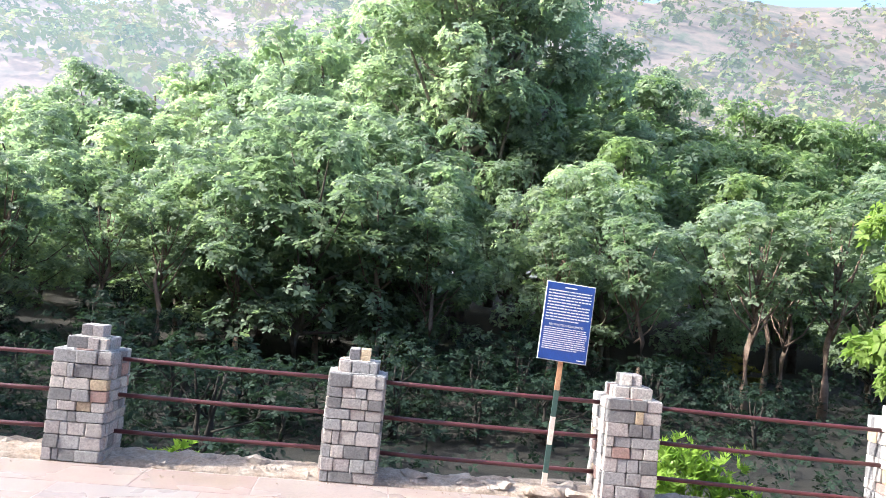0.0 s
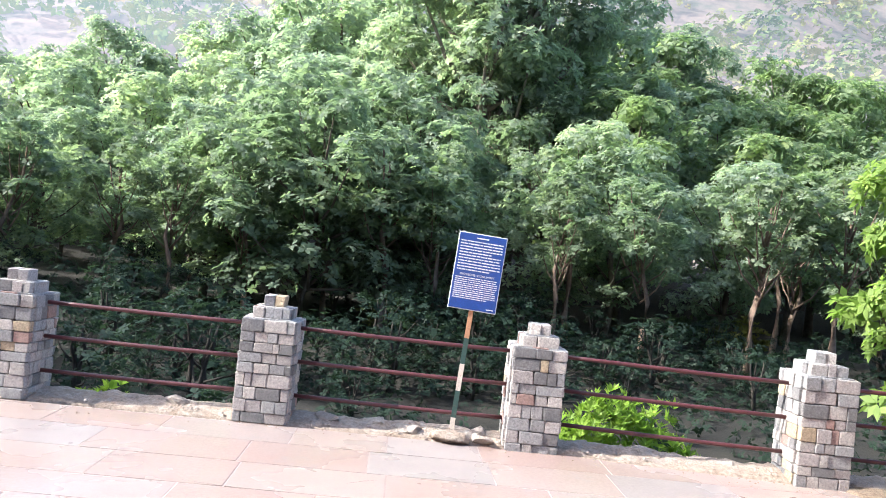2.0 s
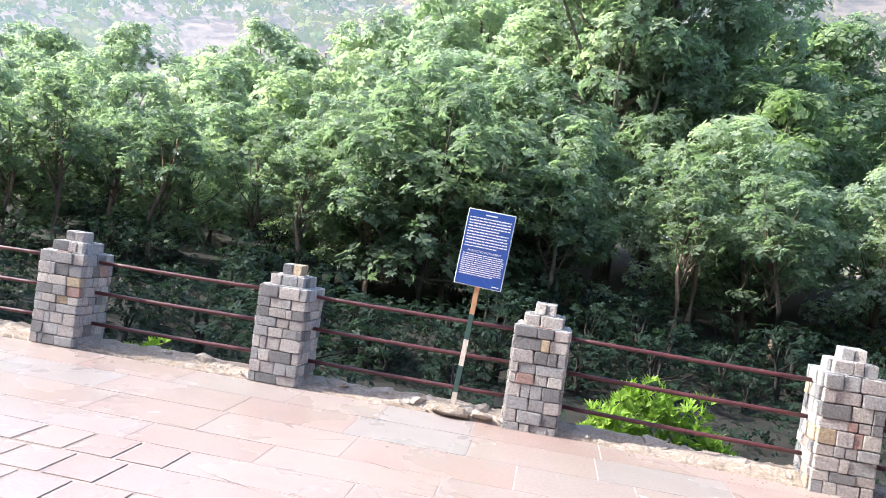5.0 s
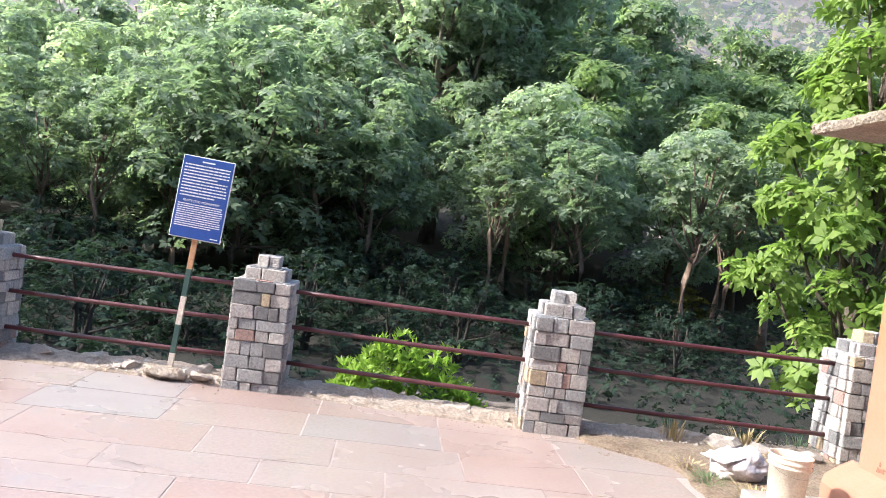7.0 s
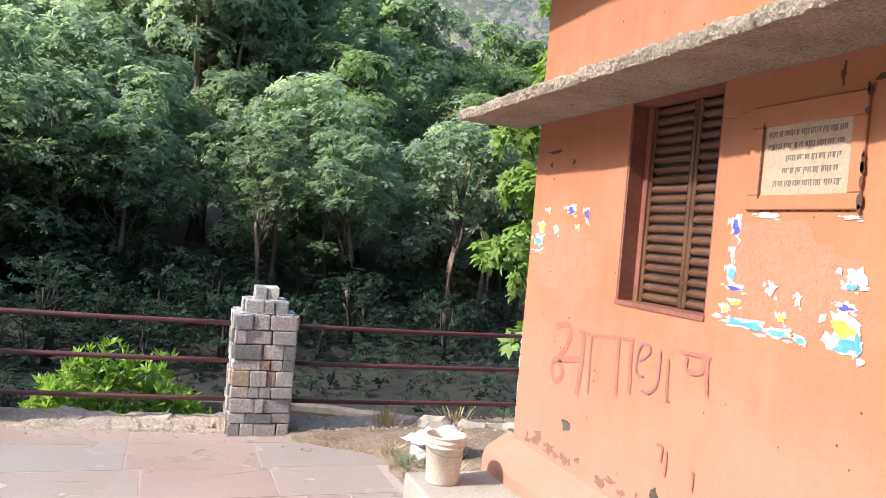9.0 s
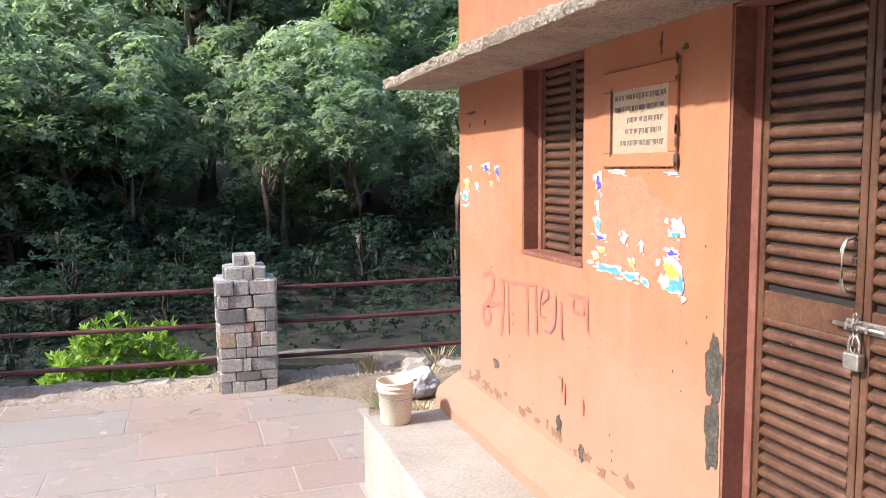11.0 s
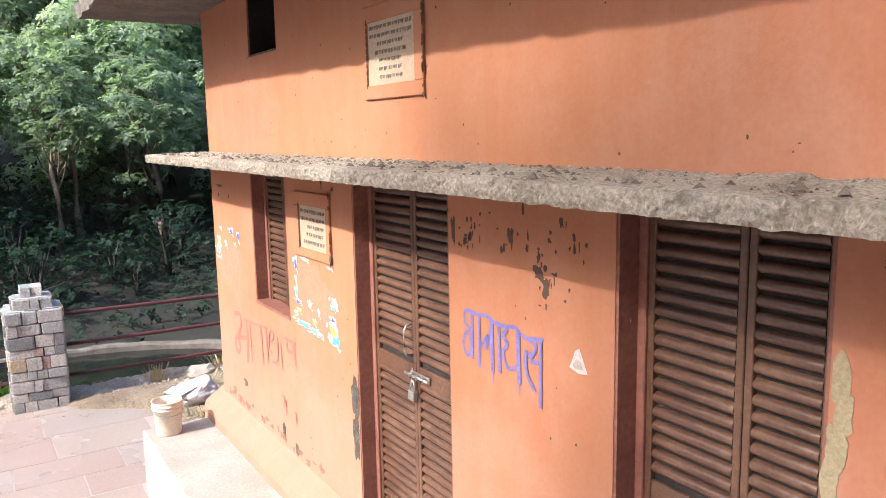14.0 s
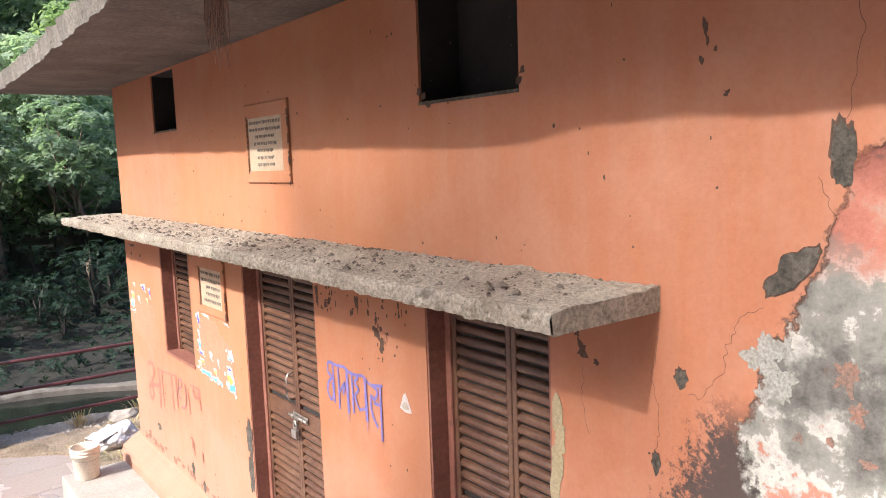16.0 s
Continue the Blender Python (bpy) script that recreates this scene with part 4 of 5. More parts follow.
M_BLUE = plain("sign_blue", (0.018, 0.062, 0.27), 0.45)
M_WHITE = plain("white_paint", (0.75, 0.75, 0.76), 0.6)
M_POLEW = plain("worn_cream_paint", (0.60, 0.52, 0.45), 0.6, wear=(0.34, 0.13, 0.05))
M_POLEG = plain("dark_green_paint", (0.035, 0.075, 0.065), 0.5, wear=(0.10, 0.10, 0.08))
M_RUST = plain("rusted_paint", (0.45, 0.24, 0.13), 0.8, wear=(0.20, 0.07, 0.03))
M_PLAQUE = plain("cream_stone_plaque", (0.335, 0.245, 0.17), 0.6, wear=(0.34, 0.19, 0.12))
M_INK = plain("faded_black_ink", (0.13, 0.11, 0.10), 0.8)
M_GRAF = plain("blue_violet_paint", (0.13, 0.11, 0.29), 0.8, wear=(0.34, 0.18, 0.20))
M_RED = plain("faded_red_paint", (0.275, 0.104, 0.074), 0.85, wear=(0.31, 0.135, 0.096))
M_FADEDBLUE = plain("faded_violet_paint", (0.23, 0.095, 0.105), 0.85, wear=(0.27, 0.11, 0.09))
M_PAPER = plain("torn_paper", (0.42, 0.37, 0.36), 0.85, wear=(0.37, 0.22, 0.165))
M_FILM = plain("paper_residue", (0.338, 0.146, 0.086), 0.85, wear=(0.37, 0.215, 0.16))
M_PBLUE = plain("poster_blue", (0.07, 0.25, 0.48), 0.7, wear=(0.45, 0.47, 0.5))
M_PNAVY = plain("poster_navy", (0.06, 0.06, 0.30), 0.7, wear=(0.5, 0.45, 0.5))
M_PYEL = plain("poster_yellow", (0.55, 0.36, 0.05), 0.7, wear=(0.5, 0.3, 0.12))
M_CHIP = plain("chipped_white_coat", (0.31, 0.27, 0.23), 0.85, wear=(0.25, 0.16, 0.11))
# soot, grime and cracks; also the painted shadow rims of plaster holes
M_SOOT_SHADE = plain("soot_and_shade", (0.070, 0.040, 0.028), 0.95, wear=(0.15, 0.07, 0.045))
M_FLAKE = plain("flaked_plaster", (0.20, 0.105, 0.07), 0.95, wear=(0.11, 0.06, 0.042))
M_LIMEWHITE = surface("flaking_lime", (0.24, 0.225, 0.20), (0.31, 0.295, 0.265), 30, 120, 0.95, 0.6, 0.006, dirt=(0.14, 0.128, 0.112), contrast=(0.6, 1.25))
M_OLDCOAT = surface("old_salmon_coat", (0.17, 0.115, 0.09), (0.225, 0.115, 0.082), 30, 120, 0.95, 0.6, 0.006, dirt=(0.15, 0.135, 0.12), contrast=(0.6, 1.25))
M_CEM = surface("bare_cement", (0.065, 0.055, 0.044), (0.13, 0.112, 0.09), 22, 70, 0.95, 1.0, 0.02, dirt=(0.04, 0.033, 0.027), contrast=(0.45, 1.4))
M_LIME = plain("bare_lime_mortar", (0.27, 0.215, 0.13), 0.95, wear=(0.13, 0.11, 0.085))
M_STEEL = plain("dull_steel", (0.34, 0.31, 0.28), 0.45, 0.8, wear=(0.16, 0.08, 0.04))
M_BUCKET = plain("dirty_white_plastic", (0.62, 0.55, 0.46), 0.5, wear=(0.42, 0.31, 0.20))
M_SACK = plain("white_plastic_sack", (0.56, 0.50, 0.50), 0.6, wear=(0.50, 0.30, 0.27))
M_STRAW = plain("dry_straw", (0.42, 0.33, 0.17), 0.9)
M_ROOT = plain("dry_roots", (0.26, 0.16, 0.12), 0.95)
M_ROCK = surface("pale_rock", (0.33, 0.275, 0.235), (0.43, 0.375, 0.325), 5, 40, 0.95, 0.8, 0.02, dirt=(0.25, 0.2, 0.17))

# ---------------------------------------------------------------- leaning notice board


def build_sign():
    lean = Matrix.Translation((2.99, 7.20, 0.10)) @ Euler((radians(-3.0), radians(SIGN_LEAN), radians(-4.0))).to_matrix().to_4x4()
    s = thing("notice_board", lean, "leaning blue notice board on a striped rusty steel post", "sign")
    bands = [(-0.1, 0.13, M_POLEW), (0.13, 0.40, M_POLEG), (0.40, 0.67, M_POLEW), (0.67, 0.93, M_POLEG), (0.93, 1.26, M_RUST)]
    for a, b, m in bands:
        part("post_band", box(-0.024, 0.024, -0.016, 0.016, a, b), m, s)
    part("post_back", box(-0.022, 0.022, -0.014, 0.010, 1.26, 1.8), M_RUST, s)
    w, z0, z1 = 0.245, 1.21, 1.985
    plate = part("plate", box(-w, w, -0.034, -0.018, z0, z1, 0.003, 1), M_WHITE, s, "white painted steel edge")
    part("face", box(-w + 0.008, w - 0.008, -0.038, -0.0345, z0 + 0.008, z1 - 0.008), M_BLUE, plate, "dark blue painted face")
    rnd = random.Random(3)
    rows = [z1 - 0.085 - 0.029 * i for i in range(11)] + [z1 - 0.455 - 0.0205 * i for i in range(11)]
    for i, z in enumerate(rows):
        x, end = -w + 0.03, w - 0.03 - (0.18 * rnd.random() if i in (4, 10, 21) else 0)
        bm = bmesh.new()
        while x < end - 0.012:
            L = min(rnd.uniform(0.012, 0.05), end - x)
            h = 0.0055 if i < 11 else 0.0042
            add_box(bm, x, x + L, -0.0400, -0.0382, z - h, z + h)
            x += L + 0.006
        part("text_line", bm, M_WHITE, plate)
    part("text_line", box(-0.06, 0.06, -0.040, -0.0382, z1 - 0.052, z1 - 0.040), M_WHITE, plate)
    part("text_line", box(w - 0.10, w - 0.03, -0.040, -0.0382, z0 + 0.028, z0 + 0.036), M_WHITE, plate)
    cu = bpy.data.curves.new("heading", "FONT")
    cu.body, cu.size, cu.align_x, cu.extrude = "PROTECTED MONUMENT", 0.030, "CENTER", 0.0006
    tmp = new("heading_tmp", cu)
    me = bpy.data.meshes.new_from_object(tmp.evaluated_get(bpy.context.evaluated_depsgraph_get()))
    bpy.data.objects.remove(tmp)
    me.materials.clear()
    me.materials.append(M_WHITE)
    o = new("heading", me)
    o.parent = plate
    o.matrix_basis = pose(0, -0.0395, z1 - 0.432, 90, 0, 0)
    # lump of mortar at its foot
    bm = bmesh.new()
    bmesh.ops.create_icosphere(bm, subdivisions=3, radius=1, matrix=Matrix.Diagonal((0.21, 0.12, 0.055, 1)))
    roughen(bm, 0.04, 9, 2)
    roughen(bm, 0.02, 30, 5)
    tagged(part("mortar_lump", bm, M_KERB, smooth=True, at=pose(2.98, 7.12, 0.05)), "lump of grey mortar at the notice board's foot", "mortar lump")


SIGN_LEAN = 3.4
build_sign()

# ---------------------------------------------------------------- on the front wall


def blot(bm, cy, cz, w, h, seed, n=16, ragged=0.35, depth=0.0025, x=-0.0005):
    """A thin ragged-edged piece lying on the wall, added to bm."""
    ring = []
    for k in range(n):
        a = 2 * math.pi * k / n
        r = 1 + ragged * noise.noise(Vector((math.cos(a) * 1.6 + seed * 5.1, math.sin(a) * 1.6, seed))) + 0.6 * ragged * noise.noise(Vector((math.cos(a) * 5 + seed, math.sin(a) * 5, seed * 2)))
        sq = 1 / max(abs(math.cos(a)), abs(math.sin(a))) ** 0.3
        ring.append((cy + math.cos(a) * w / 2 * r * sq, cz + math.sin(a) * h / 2 * r * sq))
    f = [bm.verts.new((x - depth, y, z)) for y, z in ring]
    b = [bm.verts.new((x, y, z)) for y, z in ring]
    bm.faces.new(f[::-1])
    for k in range(n):
        bm.faces.new((f[k], f[(k + 1) % n], b[(k + 1) % n], b[k]))
    return bm


def ribbon(bm, pts, width, x=-0.001, depth=0.0015):
    """A painted stroke on the wall through points (y, z)."""
    ps = [Vector((0, *p)) for p in pts]
    fine = []
    for i in range(len(ps) - 1):
        p0, p1, p2, p3 = ps[max(i - 1, 0)], ps[i], ps[i + 1], ps[min(i + 2, len(ps) - 1)]
        for k in range(5):
            t = k / 5
            fine.append(0.5 * ((2 * p1) + (p2 - p0) * t + (2 * p0 - 5 * p1 + 4 * p2 - p3) * t * t + (3 * p1 - p0 - 3 * p2 + p3) * t ** 3))
    fine.append(ps[-1])
    prev = None
    for i, p in enumerate(fine):
        d = (fine[min(i + 1, len(fine) - 1)] - fine[max(i - 1, 0)])
        if d.length < 1e-6:
            continue
        d.normalize()
        s = Vector((0, -d.z, d.y)) * width * 0.5 * (1 + 0.25 * noise.noise(p * 40))
        cur = (bm.verts.new(p + s + Vector((x - depth, 0, 0))), bm.verts.new(p - s + Vector((x - depth, 0, 0))))
        if prev:
            bm.faces.new((prev[0], prev[1], cur[1], cur[0]))
        prev = cur
    return bm


def on_wall(name, bm, mat, label, category, group="", kind=""):
    bmesh.ops.recalc_face_normals(bm, faces=bm.faces)
    return tagged(part(name, bm, mat, at=pose(FX, 0, 0)), label, category, group, kind)


def build_graffiti():
    word = thing("wall_writing", pose(FX, 0, 0), "blue violet hand-painted word on orange plaster", "graffiti")

    def stroke(*pts, w=0.015):
        bm = bmesh.new()
        # s: along the word 0..1, t: below its head line in tenths of the height
        ribbon(bm, [(0.525 - 0.53 * s, 2.075 - 0.021 * t - 0.02 * s) for s, t in pts], w, -0.001 - 0.0003 * len(word.children))
        bmesh.ops.recalc_face_normals(bm, faces=bm.faces)
        part("stroke", bm, M_GRAF, word)
    stroke((0.10, 0), (0.03, 0.4), (0.02, 2.6), (0.09, 3.6), (0.02, 5.2), (0.0, 7.6), (0.06, 9.2), (0.11, 7.4), (0.10, 4.6))
    stroke((0.10, 0), (0.20, 0.1), (0.32, -0.3), (0.42, 0.3), (0.55, 0.3), (0.66, -0.2), (0.78, 0.9), (0.98, 0.0))
    stroke((0.12, 0.2), (0.13, 9.5))
    stroke((0.22, 0.2), (0.22, 10.5))
    stroke((0.23, 6.2), (0.29, 4.6), (0.34, 3.4), (0.30, 6.4))
    stroke((0.38, 0), (0.39, 10.2), w=0.021)
    stroke((0.47, 0.3), (0.48, 9.6))
    stroke((0.58, 0.6), (0.52, 2.2), (0.58, 3.4), (0.52, 5.2), (0.58, 7.8), (0.68, 7.0))
    stroke((0.70, 0.2), (0.71, 9.8), w=0.021)
    stroke((0.80, 0.8), (0.90, 1.6), (0.85, 3.8), (0.79, 3.4), (0.80, 7.2), (0.89, 9.8))
    stroke((0.84, 4.6), (0.96, 4.4))
    stroke((0.95, 0.2), (0.95, 12.4))
    # faint drips
    for s in (0.39, 0.71, 0.94):
        stroke((s, 10), (s + 0.005, 12.0), w=0.004)
    faded = thing("faded_wall_writing", pose(FX, 0, 0), "faded red hand-painted strokes on orange plaster", "graffiti")
    rnd = random.Random(8)

    def faint(pts, w):
        part("stroke", ribbon(bmesh.new(), pts, w, -0.001 - 0.0002 * len(faded.children)), M_RED, faded)
    # a worn word: hooks and uprights under a head line
    faint([(3.75, 1.428), (3.61, 1.453), (3.604, 1.357), (3.70, 1.262)], 0.035)
    faint([(3.46, 1.297), (3.635, 1.266), (3.735, 1.244), (3.753, 1.171), (3.70, 1.131), (3.639, 1.189), (3.688, 1.248)], 0.035)
    faint([(3.45, 1.447), (3.451, 1.296), (3.475, 1.103)], 0.038)
    faint([(3.50, 1.437), (3.32, 1.442), (2.99, 1.474)], 0.018)
    for cy, top, low, w in ((3.375, 1.43, 1.14, 0.010), (3.125, 1.46, 1.18, 0.015), (3.018, 1.47, 1.22, 0.017), (2.735, 1.43, 1.24, 0.012), (2.485, 1.47, 1.33, 0.014)):
        faint([(cy, top), (cy - 0.004, (top + low) / 2), (cy - 0.012, low)], w * 1.6)
    for pts, w in (([(2.948, 1.384), (2.878, 1.424), (2.877, 1.463), (2.931, 1.462), (2.962, 1.405), (2.96, 1.327), (2.901, 1.319)], 0.013),
                   ([(2.792, 1.455), (2.796, 1.312), (2.854, 1.255), (2.913, 1.254)], 0.013)):
        part("stroke", ribbon(bmesh.new(), pts, w, -0.001 - 0.0002 * len(faded.children)), M_FADEDBLUE, faded, "faded violet stroke")
    faint([(2.613, 1.459), (2.606, 1.406), (2.517, 1.414), (2.508, 1.473)], 0.022)
    faint([(2.665, 1.477), (2.463, 1.481)], 0.018)
    faint([(2.76, 1.05), (2.72, 1.05), (2.725, 0.98)], 0.013)
    for cy, z, d in ((2.69, 1.04, 0.11), (2.51, 1.01, 0.08)):
        faint([(cy, z), (cy - 0.004, z - d / 2), (cy, z - d)], 0.014)


def build_plaque(y0, y1, z0, z1, iy0, iy1, iz0, iz1, lines, label, seed):
    p = thing("plaque", pose(FX, 0, 0), label, "plaque")
    t = -0.014
    for a in ((y0, y1, iz1, z1), (y0, y1, z0, iz0), (y0, iy0, iz0, iz1), (iy1, y1, iz0, iz1)):
        part("surround", box(t, 0.004, *a, 0.004, 1), M_PLASTER, p, "raised orange plaster surround")
    tab = part("tablet", box(-0.007, 0.003, iy0, iy1, iz0, iz1), M_PLAQUE, p, "cream stone tablet")
    rnd = random.Random(seed)
    for i in range(lines):
        z = iz1 - (iz1 - iz0) * (i + 0.7) / (lines + 0.6)
        h = (iz1 - iz0) / lines * 0.26
        a, b = iy1 - 0.02, iy0 + 0.02
        if i > 1:
            ins = rnd.uniform(0.02, 0.10)
            a, b = a - ins * (1.5 if lines == 5 else 1), b + ins * (0.3 if lines == 5 else 1)
        bm = bmesh.new()
        y = a
        while y > b + 0.01:
            L = min(rnd.uniform(0.014, 0.045), y - b)
            add_box(bm, -0.0085, -0.0068, y - L, y, z + h * 0.55, z + h * 0.8)
            q = y
            while q > y - L + 0.004:
                add_box(bm, -0.0085, -0.0068, q - 0.0035, q, z - h * rnd.uniform(0.4, 1), z + h * 0.55)
                q -= rnd.uniform(0.006, 0.011)
            y -= L + 0.008
        part("text_line", bm, M_INK, tab)
    bm = bmesh.new()
    for k in range(26):
        e = rnd.random()
        side = rnd.choice("tbrr")
        yy, zz = (y0 + (y1 - y0) * e, z1 if side == "t" else z0) if side in "tb" else (y0, z0 + (z1 - z0) * e)
        blot(bm, yy, zz, rnd.uniform(0.008, 0.024), rnd.uniform(0.005, 0.012) if side != "r" else rnd.uniform(0.015, 0.05), k + seed, 9, 0.5, 0.001, -0.0145 if side == "r" else -0.001)
    for k in range(10):
        blot(bm, iy1 + 0.004, iz0 + (iz1 - iz0) * k / 9, 0.010, 0.03, k * 3 + seed, 8, 0.5, 0.001, -0.0145)
    part("grime", bm, M_SOOT_SHADE, p, "black grime along the broken edge")["kind"] = "stuff"


def build_posters():
    def scraps(label, base, pieces):
        p = thing("torn_poster", pose(FX, 0, 0), label, "poster", "torn posters")
        k = 0
        bm = bmesh.new()
        for cy, cz, w, h in base:
            k += 1
            blot(bm, cy, cz, w, h, k * 1.3, 40, 0.6, 0.0004, -0.0003 * k)
        part("residue", bm, M_FILM, p, "pale pasted paper residue")
        for cy, cz, w, h, m in pieces:
            k += 1
            bm = blot(bmesh.new(), cy, cz, w * 1.05, h * 1.05, k * 2.7, 22, 0.75, 0.0008, -0.0014 - 0.0001 * k)
            blot(bm, cy + w * 0.7, cz + h * 0.25, w * 0.3, h * 0.4, k * 4.9, 8, 1.0, 0.0008, -0.0014 - 0.0001 * k)
            blot(bm, cy - w * 0.5, cz - h * 0.7, w * 0.35, h * 0.3, k * 6.1, 8, 1.0, 0.0008, -0.0014 - 0.0001 * k)
            part("paper_backing", bm, M_PAPER, p)
            if m is not None:
                part("printed_scrap", blot(bmesh.new(), cy - 0.004, cz - 0.004, w * 0.78, h * 0.62, k * 3.1, 11, 0.9, 0.0006, -0.0023 - 0.0001 * k), m, p)
    scraps("remains of a torn coloured poster on orange plaster", [(3.80, 1.76, 0.56, 0.26), (3.76, 1.92, 0.56, 0.2)],
           [(3.97, 2.08, 0.05, 0.03, None), (3.70, 2.08, 0.10, 0.05, M_PNAVY), (3.53, 2.06, 0.05, 0.07, M_PNAVY), (4.03, 1.98, 0.08, 0.06, M_PYEL), (4.06, 1.90, 0.12, 0.06, M_PBLUE), (4.06, 1.84, 0.10, 0.02, None), (3.85, 1.97, 0.05, 0.05, None), (3.62, 1.99, 0.04, 0.03, M_PYEL)])
    scraps("remains of a large torn blue poster on orange plaster", [(2.10, 1.85, 0.55, 0.36), (2.30, 1.75, 0.2, 0.2), (1.90, 1.74, 0.22, 0.16)],
           [(2.395, 2.01, 0.055, 0.08, M_PNAVY), (2.40, 1.91, 0.03, 0.05, None), (2.40, 1.83, 0.05, 0.06, M_PBLUE), (2.37, 1.775, 0.10, 0.025, M_PNAVY), (2.36, 1.72, 0.06, 0.03, M_PYEL),
            (2.41, 1.69, 0.05, 0.04, M_PYEL), (2.32, 1.645, 0.20, 0.045, M_PBLUE), (2.14, 1.635, 0.12, 0.035, M_PBLUE), (2.03, 1.625, 0.05, 0.03, M_PBLUE), (2.12, 1.69, 0.04, 0.04, M_PYEL),
            (1.86, 1.69, 0.11, 0.09, M_PYEL), (1.84, 1.635, 0.12, 0.06, M_PBLUE), (1.80, 1.66, 0.025, 0.10, M_PBLUE), (1.84, 1.83, 0.05, 0.03, M_PBLUE), (1.83, 1.86, 0.09, 0.05, None),
            (2.18, 1.79, 0.05, 0.05, None), (2.23, 2.055, 0.10, 0.02, None), (1.86, 2.05, 0.07, 0.015, None), (2.05, 1.76, 0.03, 0.04, None), (1.85, 1.76, 0.07, 0.03, M_PNAVY)])


def build_wall_wear():
    rnd = random.Random(17)
    bm = bmesh.new()
    for _ in range(60):
        gy, gz = rnd.choice(((0.56, 2.40), (0.45, 2.38), (0.20, 2.42), (0.03, 2.33), (-0.02, 2.28), (-0.12, 2.44)))
        blot(bm, gy + rnd.gauss(0, 0.05), min(2.56, gz + rnd.gauss(0, 0.05)), rnd.uniform(0.004, 0.02), rnd.uniform(0.006, 0.04), rnd.random() * 40, 12, 0.8, 0.0008)
    for cy, cz, w, h in ((0.04, 2.30, 0.05, 0.06), (0.0, 2.24, 0.04, 0.07), (0.20, 2.41, 0.03, 0.07), (0.59, 2.40, 0.03, 0.09), (0.50, 2.36, 0.04, 0.03), (-1.19, 2.44, 0.035, 0.06), (-1.17, 2.49, 0.02, 0.03), (-1.25, 2.41, 0.02, 0.02),
                         (-1.631, 3.36, 0.016, 0.045), (-1.637, 3.325, 0.010, 0.03), (-1.62, 3.277, 0.014, 0.022), (-1.66, 3.30, 0.012, 0.015), (-1.692, 3.187, 0.015, 0.014), (1.95, 2.53, 0.02, 0.07), (1.80, 2.50, 0.04, 0.02), (3.95, 2.42, 0.16, 0.02), (3.98, 2.35, 0.03, 0.03), (3.72, 2.34, 0.03, 0.04)):
        blot(bm, cy, cz, w, h, cy * 9 + cz, 14, 0.9, 0.0008)
    for _ in range(150):
        blot(bm, rnd.uniform(-1.7, 4.0), rnd.choice((rnd.uniform(0.8, 2.3), rnd.uniform(2.72, 3.6))), rnd.uniform(0.004, 0.011), rnd.uniform(0.004, 0.014), rnd.random() * 40, 7, 0.6, 0.0008)
    flakes = bmesh.new()
    for k in range(34):
        y = 4.0 - 2.3 * rnd.random() ** 1.3
        blot(flakes, y, 0.725 + abs(rnd.gauss(0, 0.03)), rnd.uniform(0.01, 0.09), rnd.uniform(0.006, 0.05), k * 1.9, 16, 0.95, 0.0008, -0.0001 * k)
    for cy, cz in ((-0.39, 3.29), (-0.93, 3.30), (-0.36, 3.31), (-0.95, 3.33), (-0.42, 3.26)):
        blot(bm, cy, cz, 0.03, 0.025, cy * 31, 10, 0.8, 0.0008)
    on_wall("soot_marks", bm, M_SOOT_SHADE, "black soot and damp spots scattered over the plaster", "stain", kind="stuff")
    on_wall("plaster_flaking", flakes, M_FLAKE, "flaking brown damp patches along the wall foot", "stain", kind="stuff")
    # broken plaster
    for cy, cz, w, h, m, lab in ((1.60, 1.37, 0.075, 0.20, M_CEM, "hole"), (1.60, 1.13, 0.075, 0.22, M_CEM, "hole"), (-1.985, 3.03, 0.05, 0.14, M_CEM, "hole"),
                                 (-1.56, 2.42, 0.035, 0.05, M_CEM, "hole"), (-1.475, 2.15, 0.025, 0.06, M_CEM, "hole"), (3.55, 0.92, 0.07, 0.05, M_CEM, "hole"), (2.75, 0.80, 0.05, 0.09, M_CEM, "hole"), (2.52, 0.74, 0.05, 0.07, M_CEM, "hole")):
        bm = blot(bmesh.new(), cy, cz, w, h, cy * 3 + cz, 40, 0.42, 0.0015)
        # larger dark blot behind, shifted up: the hole's shadowed edge, painted
        blot(bm, cy + w * 0.06, cz + h * 0.05, w * 1.12, h * 1.1, cy * 3 + cz, 40, 0.42, 0.0006)
        bm.faces.ensure_lookup_table()
        for f in bm.faces[41:]:
            f.material_index = 1
        m = [m, M_SOOT_SHADE]
        on_wall("plaster_hole", bm, m, "ragged hole in the plaster showing grey cement", "plaster damage", "plaster holes")
    for pts, m, d in ((((-0.218, 1.985), (-0.175, 1.978), (-0.128, 1.99), (-0.140, 2.012), (-0.158, 2.055), (-0.176, 2.066), (-0.196, 2.028)), M_PAPER, 0.0015), (((-0.20, 1.998), (-0.165, 1.99), (-0.145, 2.0), (-0.165, 2.028), (-0.185, 2.02)), M_CHIP, 0.0028)):
        bm = bmesh.new()
        back = [bm.verts.new((0.001, a, b)) for a, b in pts]
        face = [bm.verts.new((-d, a, b)) for a, b in pts]
        bm.faces.new(face)
        for k in range(len(pts)):
            bm.faces.new((back[k - 1], back[k], face[k], face[k - 1]))
        if m is M_PAPER:
            chip = on_wall("plaster_chip", bm, m, "white chipped patch in the orange plaster", "plaster damage")
        else:
            bmesh.ops.recalc_face_normals(bm, faces=bm.faces)
            part("bare_cement", bm, m, chip, "bare grey cement")
